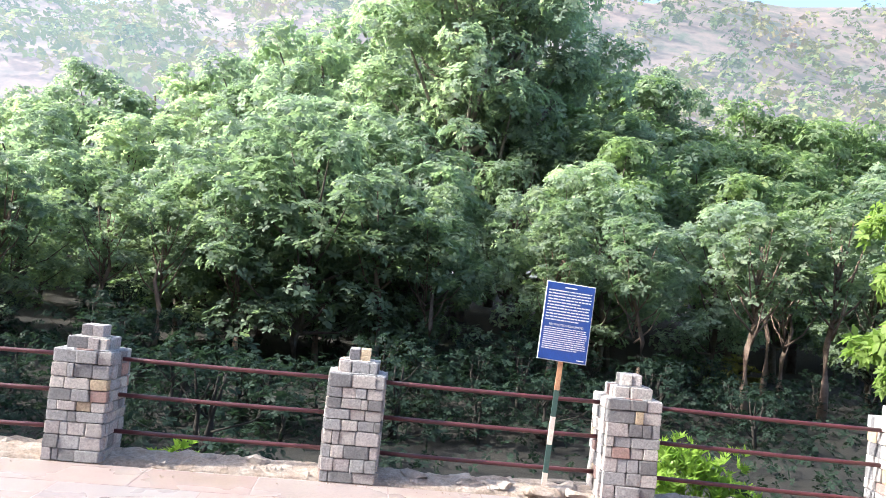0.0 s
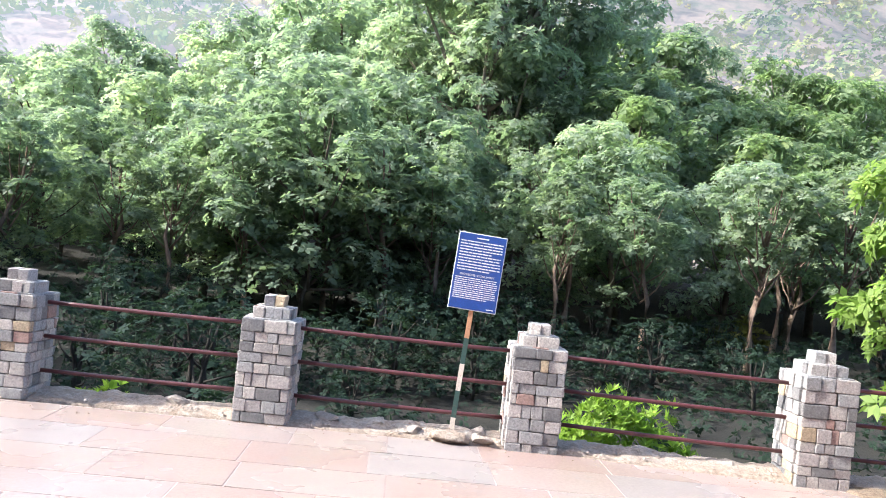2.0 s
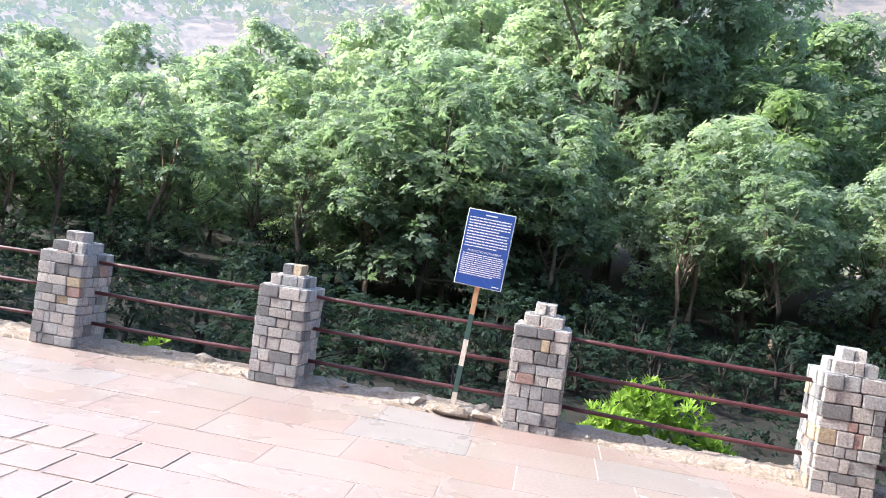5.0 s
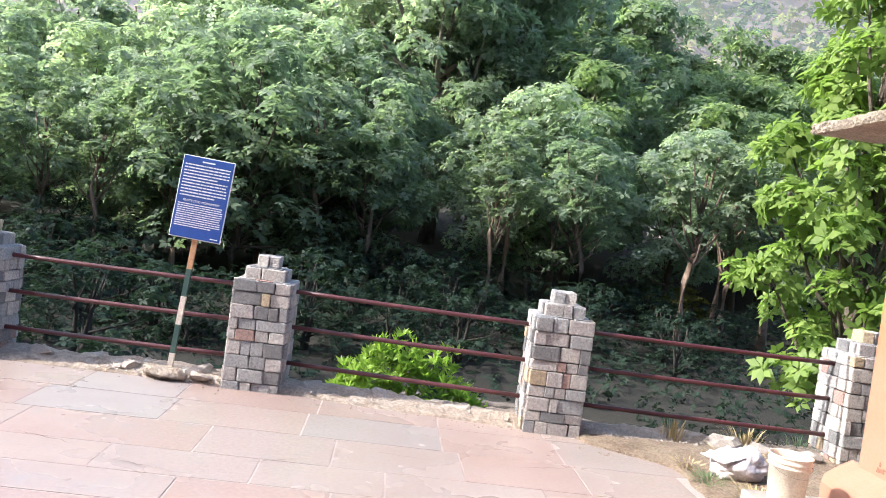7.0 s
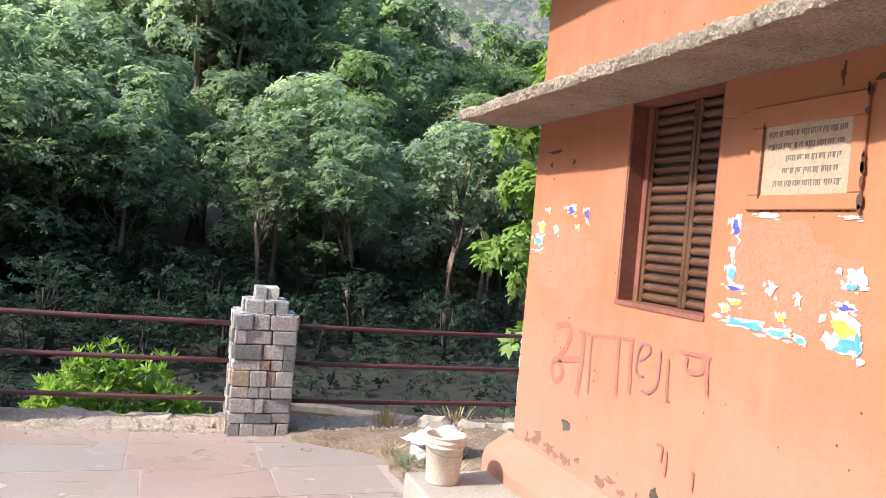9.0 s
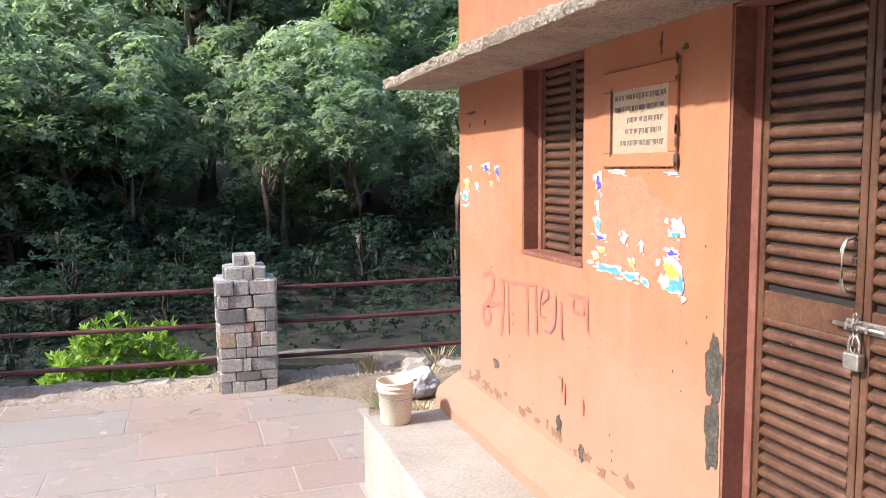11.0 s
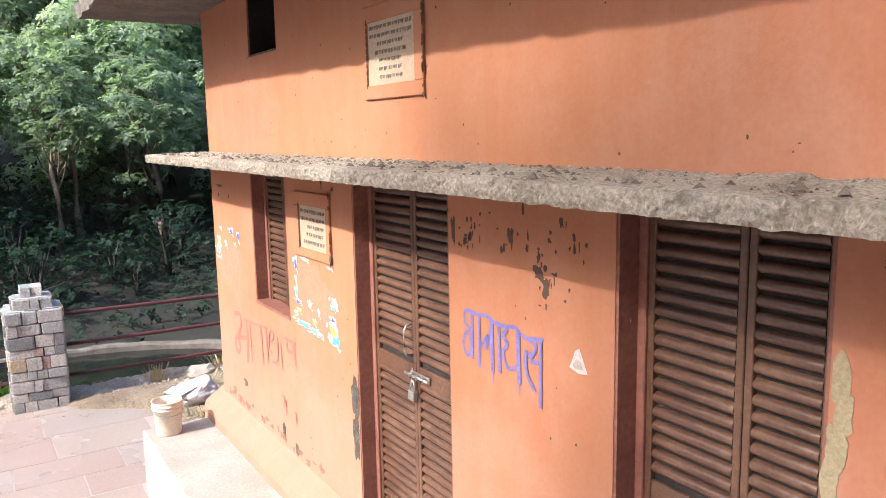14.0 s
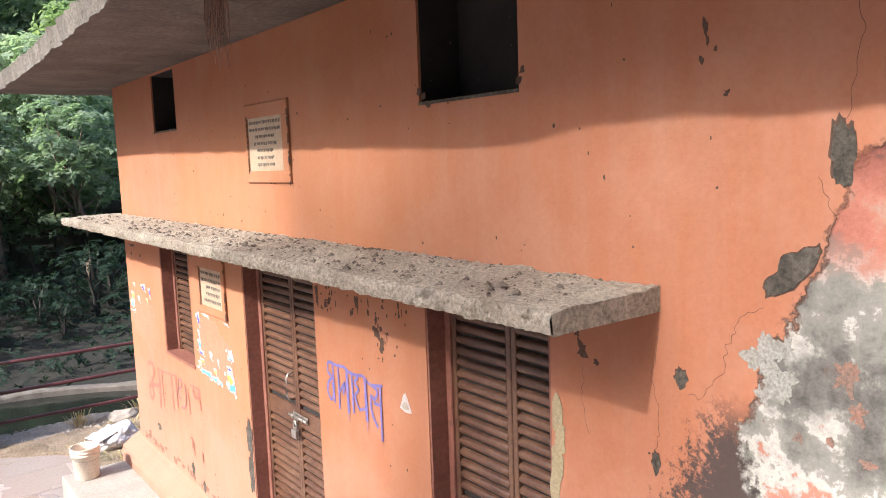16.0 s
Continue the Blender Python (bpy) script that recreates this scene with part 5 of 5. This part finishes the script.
    # long gouge and the coats that show round the broken end
    # the dark rim imitates shadow, as the gouge is not cut in
    for name, m, d, grow, lab in (("gouge_shadow_rim", M_SOOT_SHADE, 0.0012, 1.12, "dark rim round a gouge in the plaster, painted as its shadow"), ("gouge", M_CEM, 0.0030, 1.0, "long gouge in the plaster baring grey cement")):
        bm = bmesh.new()
        ring = []
        for k in range(44):
            a = 2 * math.pi * k / 44
            u, w = 0.088 * math.cos(a) * grow, 0.030 * math.sin(a) * grow
            p = Vector((0, -1.871 - 0.70 * u - 0.72 * w, 2.752 + 0.72 * u - 0.70 * w))
            ring.append(p + Vector((0, 1, 1)) * 0.012 * noise.noise(p * 30) + Vector((0, 1, -1)) * 0.006 * noise.noise(p * 80))
        bm.faces.new([bm.verts.new(p + Vector((-d, 0, 0))) for p in ring])
        on_wall(name, bm, m, lab, "plaster damage")
    bm = bmesh.new()
    for k, (cy, cz, w, h) in enumerate(((-1.80, 2.53, 0.10, 0.10), (-1.84, 2.47, 0.09, 0.09), (-1.86, 2.56, 0.05, 0.06), (-1.80, 2.43, 0.04, 0.05))):
        blot(bm, cy, cz, w * 0.8, h * 0.85, 3.3 + k, 64, 0.9, 0.0012 + 0.0003 * k)
    on_wall("lime_patch", bm, M_LIMEWHITE, "flaking white lime patch on bare grey cement", "plaster damage")
    bm = bmesh.new()
    for k, (cy, cz, w, h) in enumerate(((-1.894, 2.347, 0.035, 0.03), (-2.0, 2.52, 0.09, 0.11), (-2.03, 2.44, 0.05, 0.07), (-1.97, 2.36, 0.03, 0.03), (-2.06, 2.33, 0.06, 0.03))):
        blot(bm, cy, cz, w * 0.6, h * 0.6, 7.1 + k, 64, 1.0, 0.0014 + 0.0003 * k)
    on_wall("old_coat", bm, M_OLDCOAT, "remnants of salmon paint on bare grey cement", "plaster damage")
    bm = bmesh.new()
    for k in range(9):
        blot(bm, -1.075 - 0.012 * math.sin(k * 1.7), 2.20 - 0.09 * k, 0.05, 0.12, k * 2.2, 16, 0.5, 0.0015 + 0.0007 * (k % 3))
    on_wall("broken_edge", bm, M_LIME, "crumbling yellow mortar along the door's broken edge", "plaster damage")
    bm = bmesh.new()
    for pts in ([(-1.80, 2.66), (-1.74, 2.62), (-1.70, 2.54), (-1.69, 2.47), (-1.62, 2.38), (-1.57, 2.385)], [(-1.48, 2.55), (-1.46, 2.40), (-1.49, 2.28), (-1.47, 2.18)], [(-1.99, 3.1), (-2.02, 3.3), (-2.0, 3.5)],
                [(-1.20, 2.40), (-1.19, 2.28), (-1.22, 2.15)], [(-1.93, 2.98), (-1.97, 2.88), (-1.95, 2.80)], [(2.60, 2.47), (2.45, 2.44), (2.36, 2.47)]):
        jag = []
        for (ya, za), (yb, zb) in zip(pts, pts[1:]):
            for q in range(6):
                f = q / 6
                jag.append((ya + (yb - ya) * f + rnd.uniform(-.006, .006), za + (zb - za) * f + rnd.uniform(-.006, .006)))
        ribbon(bm, jag, 0.0013)
    on_wall("cracks", bm, M_SOOT_SHADE, "thin dark cracks running through the plaster", "crack", kind="stuff")


build_graffiti()
build_plaque(1.83, 2.345, 2.075, 2.465, 1.885, 2.275, 2.13, 2.385, 5, "cream donation plaque with faded writing in an orange surround", 2)
build_plaque(0.785, 1.335, 2.955, 3.385, 0.86, 1.30, 3.02, 3.31, 7, "cream memorial plaque with dark writing under the roof", 6)
build_posters()
build_wall_wear()


def build_vents():
    for k, nm in enumerate(("vent_a", "vent_b")):
        y0, y1, z0, z1 = HOLES[nm]
        v = thing("window_%d" % (k + 2), pose(FX, 0, 0), "small dark unglazed ventilation opening under the roof", "window", kind="structure")
        # added black panel and lining imitate the opening's unlit depth
        part("shade_panel", box(0.20, 0.22, y0, y1, z0, z1), M_DARK, v)
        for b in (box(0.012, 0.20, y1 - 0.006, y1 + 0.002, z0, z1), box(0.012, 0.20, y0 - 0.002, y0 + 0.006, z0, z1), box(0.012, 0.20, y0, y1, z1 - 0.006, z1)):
            part("shade_lining", b, M_DARK, v)
        part("sill", box(-0.004, 0.20, y0, y1, z0 - 0.006, z0 + 0.006), M_CEM, v)


build_vents()


def build_door_gear():
    y = 1.085
    g = thing("door_bolt", pose(FX + 0.095, y, 0), "steel pull handle and sliding bolt on the door", "door bolt")
    bm = bmesh.new()
    bent_tube(bm, [(0.0, 0.045, 1.87), (-0.03, 0.045, 1.865), (-0.045, 0.045, 1.84), (-0.045, 0.045, 1.74), (-0.03, 0.045, 1.715), (0.0, 0.045, 1.71)], [0.006] * 6, 8)
    part("handle", bm, M_STEEL, g, smooth=True)
    part("bolt_plate", box(-0.006, 0.0, -0.12, 0.06, 1.60, 1.635, 0.002, 1), M_STEEL, g)
    bm = tube(bmesh.new(), (-0.018, 0.09, 1.618), (-0.018, -0.13, 1.618), 0.007)
    part("bolt", bm, M_STEEL, g, smooth=True)
    for yy in (-0.09, -0.03, 0.04):
        part("staple", box(-0.028, 0.0, yy - 0.005, yy + 0.005, 1.606, 1.630, 0.002, 1), M_STEEL, g)
    k = thing("padlock", pose(FX + 0.072, y + 0.01, 1.50), "steel padlock and short chain hanging from the door bolt", "padlock")
    part("body", box(-0.014, 0.014, -0.028, 0.028, -0.005, 0.045, 0.006, 2), M_STEEL, k)
    bm = bent_tube(bmesh.new(), [(0, -0.018, 0.04), (0, -0.018, 0.075), (0, -0.010, 0.092), (0, 0.010, 0.092), (0, 0.018, 0.075), (0, 0.018, 0.04)], [0.005] * 6, 8)
    part("shackle", bm, M_STEEL, k, smooth=True)
    for i in range(5):
        bm = bmesh.new()
        c = Vector((0.0, 0.004 * math.sin(i * 2), 0.125 - 0.022 * i + 0.02))
        pts = [(c.x + (0.008 * math.cos(a) if i % 2 else 0), c.y + (0 if i % 2 else 0.008 * math.cos(a)), c.z + 0.014 * math.sin(a)) for a in [j * math.pi / 5 for j in range(11)]]
        bent_tube(bm, pts, [0.0028] * 11, 5)
        part("chain_link", bm, M_STEEL, k, smooth=True)


build_door_gear()

# ---------------------------------------------------------------- loose things


def lathe(prof, n=28):
    bm = bmesh.new()
    rings = [[bm.verts.new((r * math.cos(2 * math.pi * k / n), r * math.sin(2 * math.pi * k / n), z)) for k in range(n)] for r, z in prof]
    for a, b in zip(rings, rings[1:]):
        for k in range(n):
            bm.faces.new((a[k], a[(k + 1) % n], b[(k + 1) % n], b[k])).smooth = True
    bm.faces.new(rings[0][::-1])
    bm.faces.new(rings[-1])
    return bm


bk = thing("bucket", pose(7.25, 4.02, 0.481), "dirty white plastic bucket standing on the cement platform", "bucket")
part("body", lathe([(0.092, 0.0), (0.096, 0.006), (0.108, 0.205), (0.116, 0.207), (0.117, 0.214), (0.110, 0.217), (0.112, 0.232), (0.119, 0.234), (0.119, 0.242), (0.112, 0.244), (0.113, 0.262), (0.118, 0.264), (0.118, 0.271), (0.110, 0.271), (0.104, 0.20), (0.091, 0.01), (0.02, 0.008)]), M_BUCKET, bk)
part("wire_handle", bent_tube(bmesh.new(), [(-0.121, 0, 0.225)] + [(-0.124 * math.cos(a), -0.035 - 0.095 * math.sin(a), 0.222 - 0.05 * math.sin(a)) for a in [0.3 + 0.28 * i for i in range(10)]] + [(0.121, 0, 0.225)], [0.002] * 12, 5), M_STEEL, bk)

sk = thing("plastic_sack", pose(7.93, 5.92, 0.03, 0, 0, 20) @ Matrix.Diagonal((0.85, 1.0, 0.95, 1)), "crumpled white plastic sack lying on dry earth", "sack")
bm = bmesh.new()
bmesh.ops.create_icosphere(bm, subdivisions=5, radius=1)
for v in bm.verts:
    d = v.co.normalized()
    f = 1 + 0.22 * noise.noise(d * 1.6) + 0.07 * (1 - abs(noise.noise(d * 3.7 + Vector((3, 1, 0)))) * 2) + 0.05 * noise.noise(d * 9)
    v.co = Vector((d.x * 0.27 * f, d.y * 0.19 * f, max(0.0, 0.11 + d.z * 0.14 * f + 0.04 * d.x)))
    
part("body", bm, M_SACK, sk, smooth=True)
bm = bmesh.new()
n = 14
g = [[bm.verts.new((-0.34 + 0.36 * i / n, -0.12 + 0.26 * j / n, 0.17 + 0.06 * i / n + 0.022 * noise.noise(Vector((i * 0.35, j * 0.35, 1))))) for j in range(n + 1)] for i in range(n + 1)]
for i in range(n):
    for j in range(n):
        bm.faces.new((g[i][j], g[i + 1][j], g[i + 1][j + 1], g[i][j + 1])).smooth = True
flap = part("flap", bm, M_SACK, sk, "loose creased flap of the sack")
sol = flap.modifiers.new("thick", "SOLIDIFY")
sol.thickness = 0.004

# rocks on the kerb and the earth
rk = random.Random(44)
for (rx, ry, rs) in [(2.55, 7.32, 0.13), (2.2, 7.42, 0.12), (3.3, 7.2, 0.11), (3.2, 7.36, 0.14), (2.72, 7.45, 0.10), (8.25, 7.32, 0.16), (8.6, 7.25, 0.12), (8.0, 7.38, 0.10), (9.0, 7.2, 0.13), (0.2, 7.45, 0.13), (-0.3, 7.4, 0.10), (4.3, 7.42, 0.12), (5.0, 7.45, 0.13), (5.7, 7.42, 0.12), (7.6, 7.3, 0.09), (1.75, 7.42, 0.13), (-2.2, 7.4, 0.14)]:
    ry = fence_front(rx) + ry - 7.10
    bm = bmesh.new()
    bmesh.ops.create_icosphere(bm, subdivisions=2, radius=1, matrix=Matrix.Diagonal((rs * 1.3, rs * 0.9, rs * 0.45, 1)))
    roughen(bm, rs * 0.5, 0.9 / rs, rx)
    roughen(bm, rs * 0.15, 3 / rs, rx)
    tagged(part("rock", bm, M_ROCK, at=pose(rx, ry, 0.045, 0, 0, rk.uniform(0, 360))), "pale rough stone set on the crumbling kerb", "rock", "kerb stones")


def tuft(name, x, y, z, n, h, spread, mat, seed, label):
    rng = random.Random(seed)
    bm = bmesh.new()
    for _ in range(n):
        a, r = rng.uniform(0, 6.28), spread * rng.random() ** 0.7
        bx, by = math.cos(a) * r * 0.5, math.sin(a) * r * 0.5
        hh = h * rng.uniform(0.5, 1.1)
        tx, ty = bx + math.cos(a) * r * rng.uniform(0.3, 1), by + math.sin(a) * r * rng.uniform(0.3, 1)
        w = 0.004 + 0.004 * rng.random()
        s = Vector((-math.sin(a), math.cos(a), 0)) * w
        v = [bm.verts.new(p) for p in (Vector((bx, by, 0)) - s, Vector((bx, by, 0)) + s, Vector(((bx + tx) / 2, (by + ty) / 2, hh * 0.65)) + s * 0.8, Vector(((bx + tx) / 2, (by + ty) / 2, hh * 0.65)) - s * 0.8, Vector((tx, ty, hh)))]
        bm.faces.new((v[0], v[1], v[2], v[3]))
        bm.faces.new((v[3], v[2], v[4]))
    return tagged(part(name, bm, mat, at=pose(x, y, z)), label, "grass", kind="stuff")


for i, (x, y, n, h, sp, m) in enumerate([(7.45, 6.45, 70, 0.05, 0.22, M_LEAF_A), (7.62, 5.75, 110, 0.09, 0.22, M_LEAF_A), (7.85, 5.4, 90, 0.12, 0.25, M_STRAW), (7.75, 6.9, 60, 0.22, 0.22, M_STRAW), (8.5, 7.0, 60, 0.2, 0.25, M_STRAW), (7.58, 6.1, 70, 0.07, 0.2, M_STRAW), (8.2, 6.5, 90, 0.1, 0.35, M_STRAW), (9.1, 7.1, 50, 0.16, 0.2, M_LEAF_A)]):
    tuft("grass_tuft", x, y, 0.01, n, h, sp, m, i, "dry and green weeds on bare earth")


def leafy_bush(x, y, z, blobs, per, size, slim, mat, label, seed, name="bush"):
    rng = np.random.default_rng(seed)
    b = thing(name, pose(x, y, z), label, "bush")
    bm = bmesh.new()
    for cx, cy, cz, r in blobs:
        bent_tube(bm, [(0, 0, -0.15), (cx * 0.5, cy * 0.5, cz * 0.55), (cx, cy, cz)], [0.02, 0.014, 0.006], 5)
    part("stems", bm, M_BARK, b)
    cs, rs = [], []
    for cx, cy, cz, r in blobs:
        for _ in range(7):
            cs.append(np.array((cx, cy, cz)) + rng.normal(scale=r * 0.45, size=3) * np.array([1, 1, 0.8]))
            rs.append(r * rng.uniform(0.35, 0.6))
    vs, n = leaf_cloud(rng, cs, rs, per, size, droop=-0.9, slim=slim)
    o = new("foliage", quads_mesh("foliage", vs, n, mat))
    o.parent = b
    return b


leafy_bush(5.1, 9.05, ground_z(5.1, 9.05), [(-0.35, 0, 0.72, 0.40), (0.0, 0.1, 0.98, 0.42), (0.35, 0, 0.76, 0.42), (0.75, 0, 0.46, 0.36), (1.05, 0, 0.30, 0.3), (0.4, -0.2, 0.35, 0.4), (-0.2, -0.1, 0.35, 0.4), (0.15, -0.15, 0.55, 0.42)], 1500, 0.125, 0.25, M_LEAF_D, "lime green narrow-leaved bush growing below the kerb", 81)
leafy_bush(-0.72, 7.85, -0.15, [(0.0, 0, 0.1, 0.16), (0.15, 0.0, 0.02, 0.14)], 420, 0.09, 0.4, M_LEAF_D, "small bright green weed beside a pillar's foot", 82, "weed")

BLOBS = [(-0.9, 0, 1.1, 0.7), (0.0, 0.1, 1.7, 0.8), (0.9, 0, 1.2, 0.7), (0.4, -0.2, 0.7, 0.8), (-0.4, -0.3, 0.6, 0.7), (1.5, 0, 0.7, 0.5)]
leafy_bush(20.7, 40.3, ground_z(20.7, 40.3), BLOBS, 170, 0.26, 0.45, M_LEAF_DRY, "yellowing brown bush at the edge of the wood", 83)
leafy_bush(19.6, 43.6, ground_z(19.6, 43.6), BLOBS, 170, 0.26, 0.5, M_LEAF_B, "grey green bush at the edge of the wood", 84)
leafy_bush(2.0, 37.0, ground_z(2.0, 37.0) , BLOBS, 170, 0.26, 0.5, M_LEAF_DRY, "yellowing bush in the shade of the wood", 85)
# dry roots hanging from the roof's rim
bm = bmesh.new()
rr = random.Random(12)
for _ in range(60):
    y = ROOT_Y + rr.gauss(0, 0.035)
    x = 7.25 + rr.uniform(-0.03, 0.03)
    L = rr.uniform(0.10, 0.30)
    bent_tube(bm, [(x, y, 3.76), (x + rr.uniform(-.015, .015), y + rr.uniform(-.03, .03), 3.76 - L * 0.5), (x + rr.uniform(-.03, .03), y + rr.uniform(-.06, .06), 3.76 - L)], [0.0034, 0.0026, 0.0010], 4)
tagged(part("hanging_roots", bm, M_ROOT), "tangle of dry brown roots hanging from the roof edge", "roots")

# low curved stone rim of the basin in the stream bed
bm = bmesh.new()
prev = None
for i in range(91):
    a = radians(8 + 150 * i / 90)
    x, y = 7.4 + 7.2 * math.cos(a), 15.3 + 7.0 * math.sin(a)
    z = -3.42 + 0.05 * noise.noise(Vector((x, y, 2)))
    out = Vector((math.cos(a), math.sin(a), 0))
    ring = []
    for k, (d, dz) in enumerate(((-0.17, -0.5), (-0.16, 0.06), (-0.11, 0.11), (0.09, 0.12), (0.16, 0.06), (0.19, -0.5))):
        q = Vector((x, y, z + dz)) + out * d
        ring.append(bm.verts.new(q + noise.noise_vector(q * 1.7) * 0.05))
    if prev:
        for k in range(5):
            bm.faces.new((prev[k], ring[k], ring[k + 1], prev[k + 1]))
    prev = ring
bmesh.ops.recalc_face_normals(bm, faces=bm.faces)
M_WATER, _nt, _b, _ = nodes_of("still_water")
_b.inputs["Base Color"].default_value = (0.012, 0.014, 0.011, 1)
_b.inputs["Roughness"].default_value = 0.16
relief(_nt, _b, noise_tex(_nt, tex_pos(_nt), 3.0, 3), 0.25, 0.02)
wb = bmesh.new()
bmesh.ops.create_circle(wb, cap_ends=True, segments=64, radius=7.1, matrix=Matrix.Translation((7.4, 15.3, -3.5)) @ Matrix.Diagonal((1.0, 0.975, 1, 1)))
tagged(part("water", wb, M_WATER), "still dark shallow water in the stone-rimmed basin", "water", kind="structure")
# pale stone drawn in dark concrete, so its shade is in the colour
tagged(part("basin_rim", bm, M_ROOF), "low curved stone rim beside the stream bed, coloured dark as if shaded", "stone rim", kind="structure")


def crumbs(name, n, place, lo, hi, mat, seed, label, category):
    """Many small angular bits lying on a surface, one mesh."""
    rng = random.Random(seed)
    bm = bmesh.new()
    for _ in range(n):
        x, y, z = place(rng)
        r = lo + (hi - lo) * rng.random() ** 3
        v = [bm.verts.new((x + r * rng.uniform(0.7, 1.3) * dx, y + r * rng.uniform(0.7, 1.3) * dy, z + r * dz)) for dx, dy, dz in ((1, 0, 0), (0.2, 1, 0), (-1, 0.1, 0), (-0.1, -1, 0), (0.1, 0.1, 0.75))]
        for a, b in ((0, 1), (1, 2), (2, 3), (3, 0)):
            bm.faces.new((v[a], v[b], v[4]))
    tagged(part(name, bm, mat), label, category, kind="stuff")


crumbs("canopy_debris", 1700, lambda g: (7.745 - 0.38 * g.random() ** 3.0, g.uniform(-1.4, 4.2), 2.666), 0.004, 0.022, M_BARK, 3, "dry leaf litter and grit lying along the canopy top", "debris")
crumbs("canopy_grit", 500, lambda g: (g.uniform(7.36, 7.74), g.uniform(-1.4, 4.2), 2.662), 0.002, 0.010, M_SOOT_SHADE, 4, "fine dark grit scattered on the concrete canopy", "debris")
crumbs("gravel", 2600, lambda g: (lambda x, y: (x, y, 0.045))(g.uniform(7.42, 9.2) if g.random() < 0.6 else g.gauss(7.2, 0.2), min(7.2, g.gauss(6.75, 0.28))), 0.004, 0.015, M_DIRT, 5, "loose grey gravel and small stones on bare earth", "gravel")
crumbs("kerb_rubble", 1500, lambda g: (lambda x: (x, fence_front(x) + 0.02 + 0.45 * g.random(), 0.05))(g.uniform(-5, 9)), 0.005, 0.03, M_ROCK, 6, "broken stones and mortar rubble along the kerb", "rubble")
crumbs("paving_grit", 500, lambda g: (lambda x: (x, fence_front(x) - 0.30 * g.random() ** 2, -0.001))(g.uniform(-5, 7)), 0.003, 0.014, M_DIRT, 7, "earth and grit washed along the paving's edge", "grit")

# dark cracks in the paving
bm = bmesh.new()
rc = random.Random(31)
for cx, cy, L, a in ((2.76, 5.17, 0.45, -0.3), (3.45, 4.85, 0.5, -0.25), (2.2, 5.6, 0.3, 0.6), (1.2, 5.2, 0.6, -0.15), (3.0, 5.9, 0.25, 0.2), (0.3, 5.7, 0.5, 0.1), (4.3, 5.2, 0.4, 0.5), (5.2, 5.6, 0.45, -0.1), (6.3, 5.7, 0.5, 0.3), (1.9, 4.3, 0.5, -0.35), (-0.6, 6.2, 0.4, 0.3), (2.4, 6.5, 0.35, -0.1)):
    n = 9
    up, dn = [], []
    for i in range(n + 1):
        f = i / n - 0.5
        w = 0.0028 * (1 - abs(2 * f)) + 0.0006
        px, py = cx + math.cos(a) * L * f + rc.uniform(-.012, .012), cy + math.sin(a) * L * f + rc.uniform(-.012, .012)
        up.append(bm.verts.new((px - math.sin(a) * w, py + math.cos(a) * w, 0.0045)))
        dn.append(bm.verts.new((px + math.sin(a) * w, py - math.cos(a) * w, 0.0045)))
    for i in range(n):
        bm.faces.new((dn[i], dn[i + 1], up[i + 1], up[i]))
tagged(part("paving_cracks", bm, M_SOOT_SHADE), "thin dark cracks broken into the paving slabs", "crack", kind="stuff")
crumbs("corner_rubble", 700, lambda g: (g.gauss(7.35, 0.3), min(6.95, 6.72 + abs(g.gauss(0, 0.12))), 0.05), 0.006, 0.03, M_ROCK, 11, "grey broken stones heaped beside the fence pillar", "rubble")
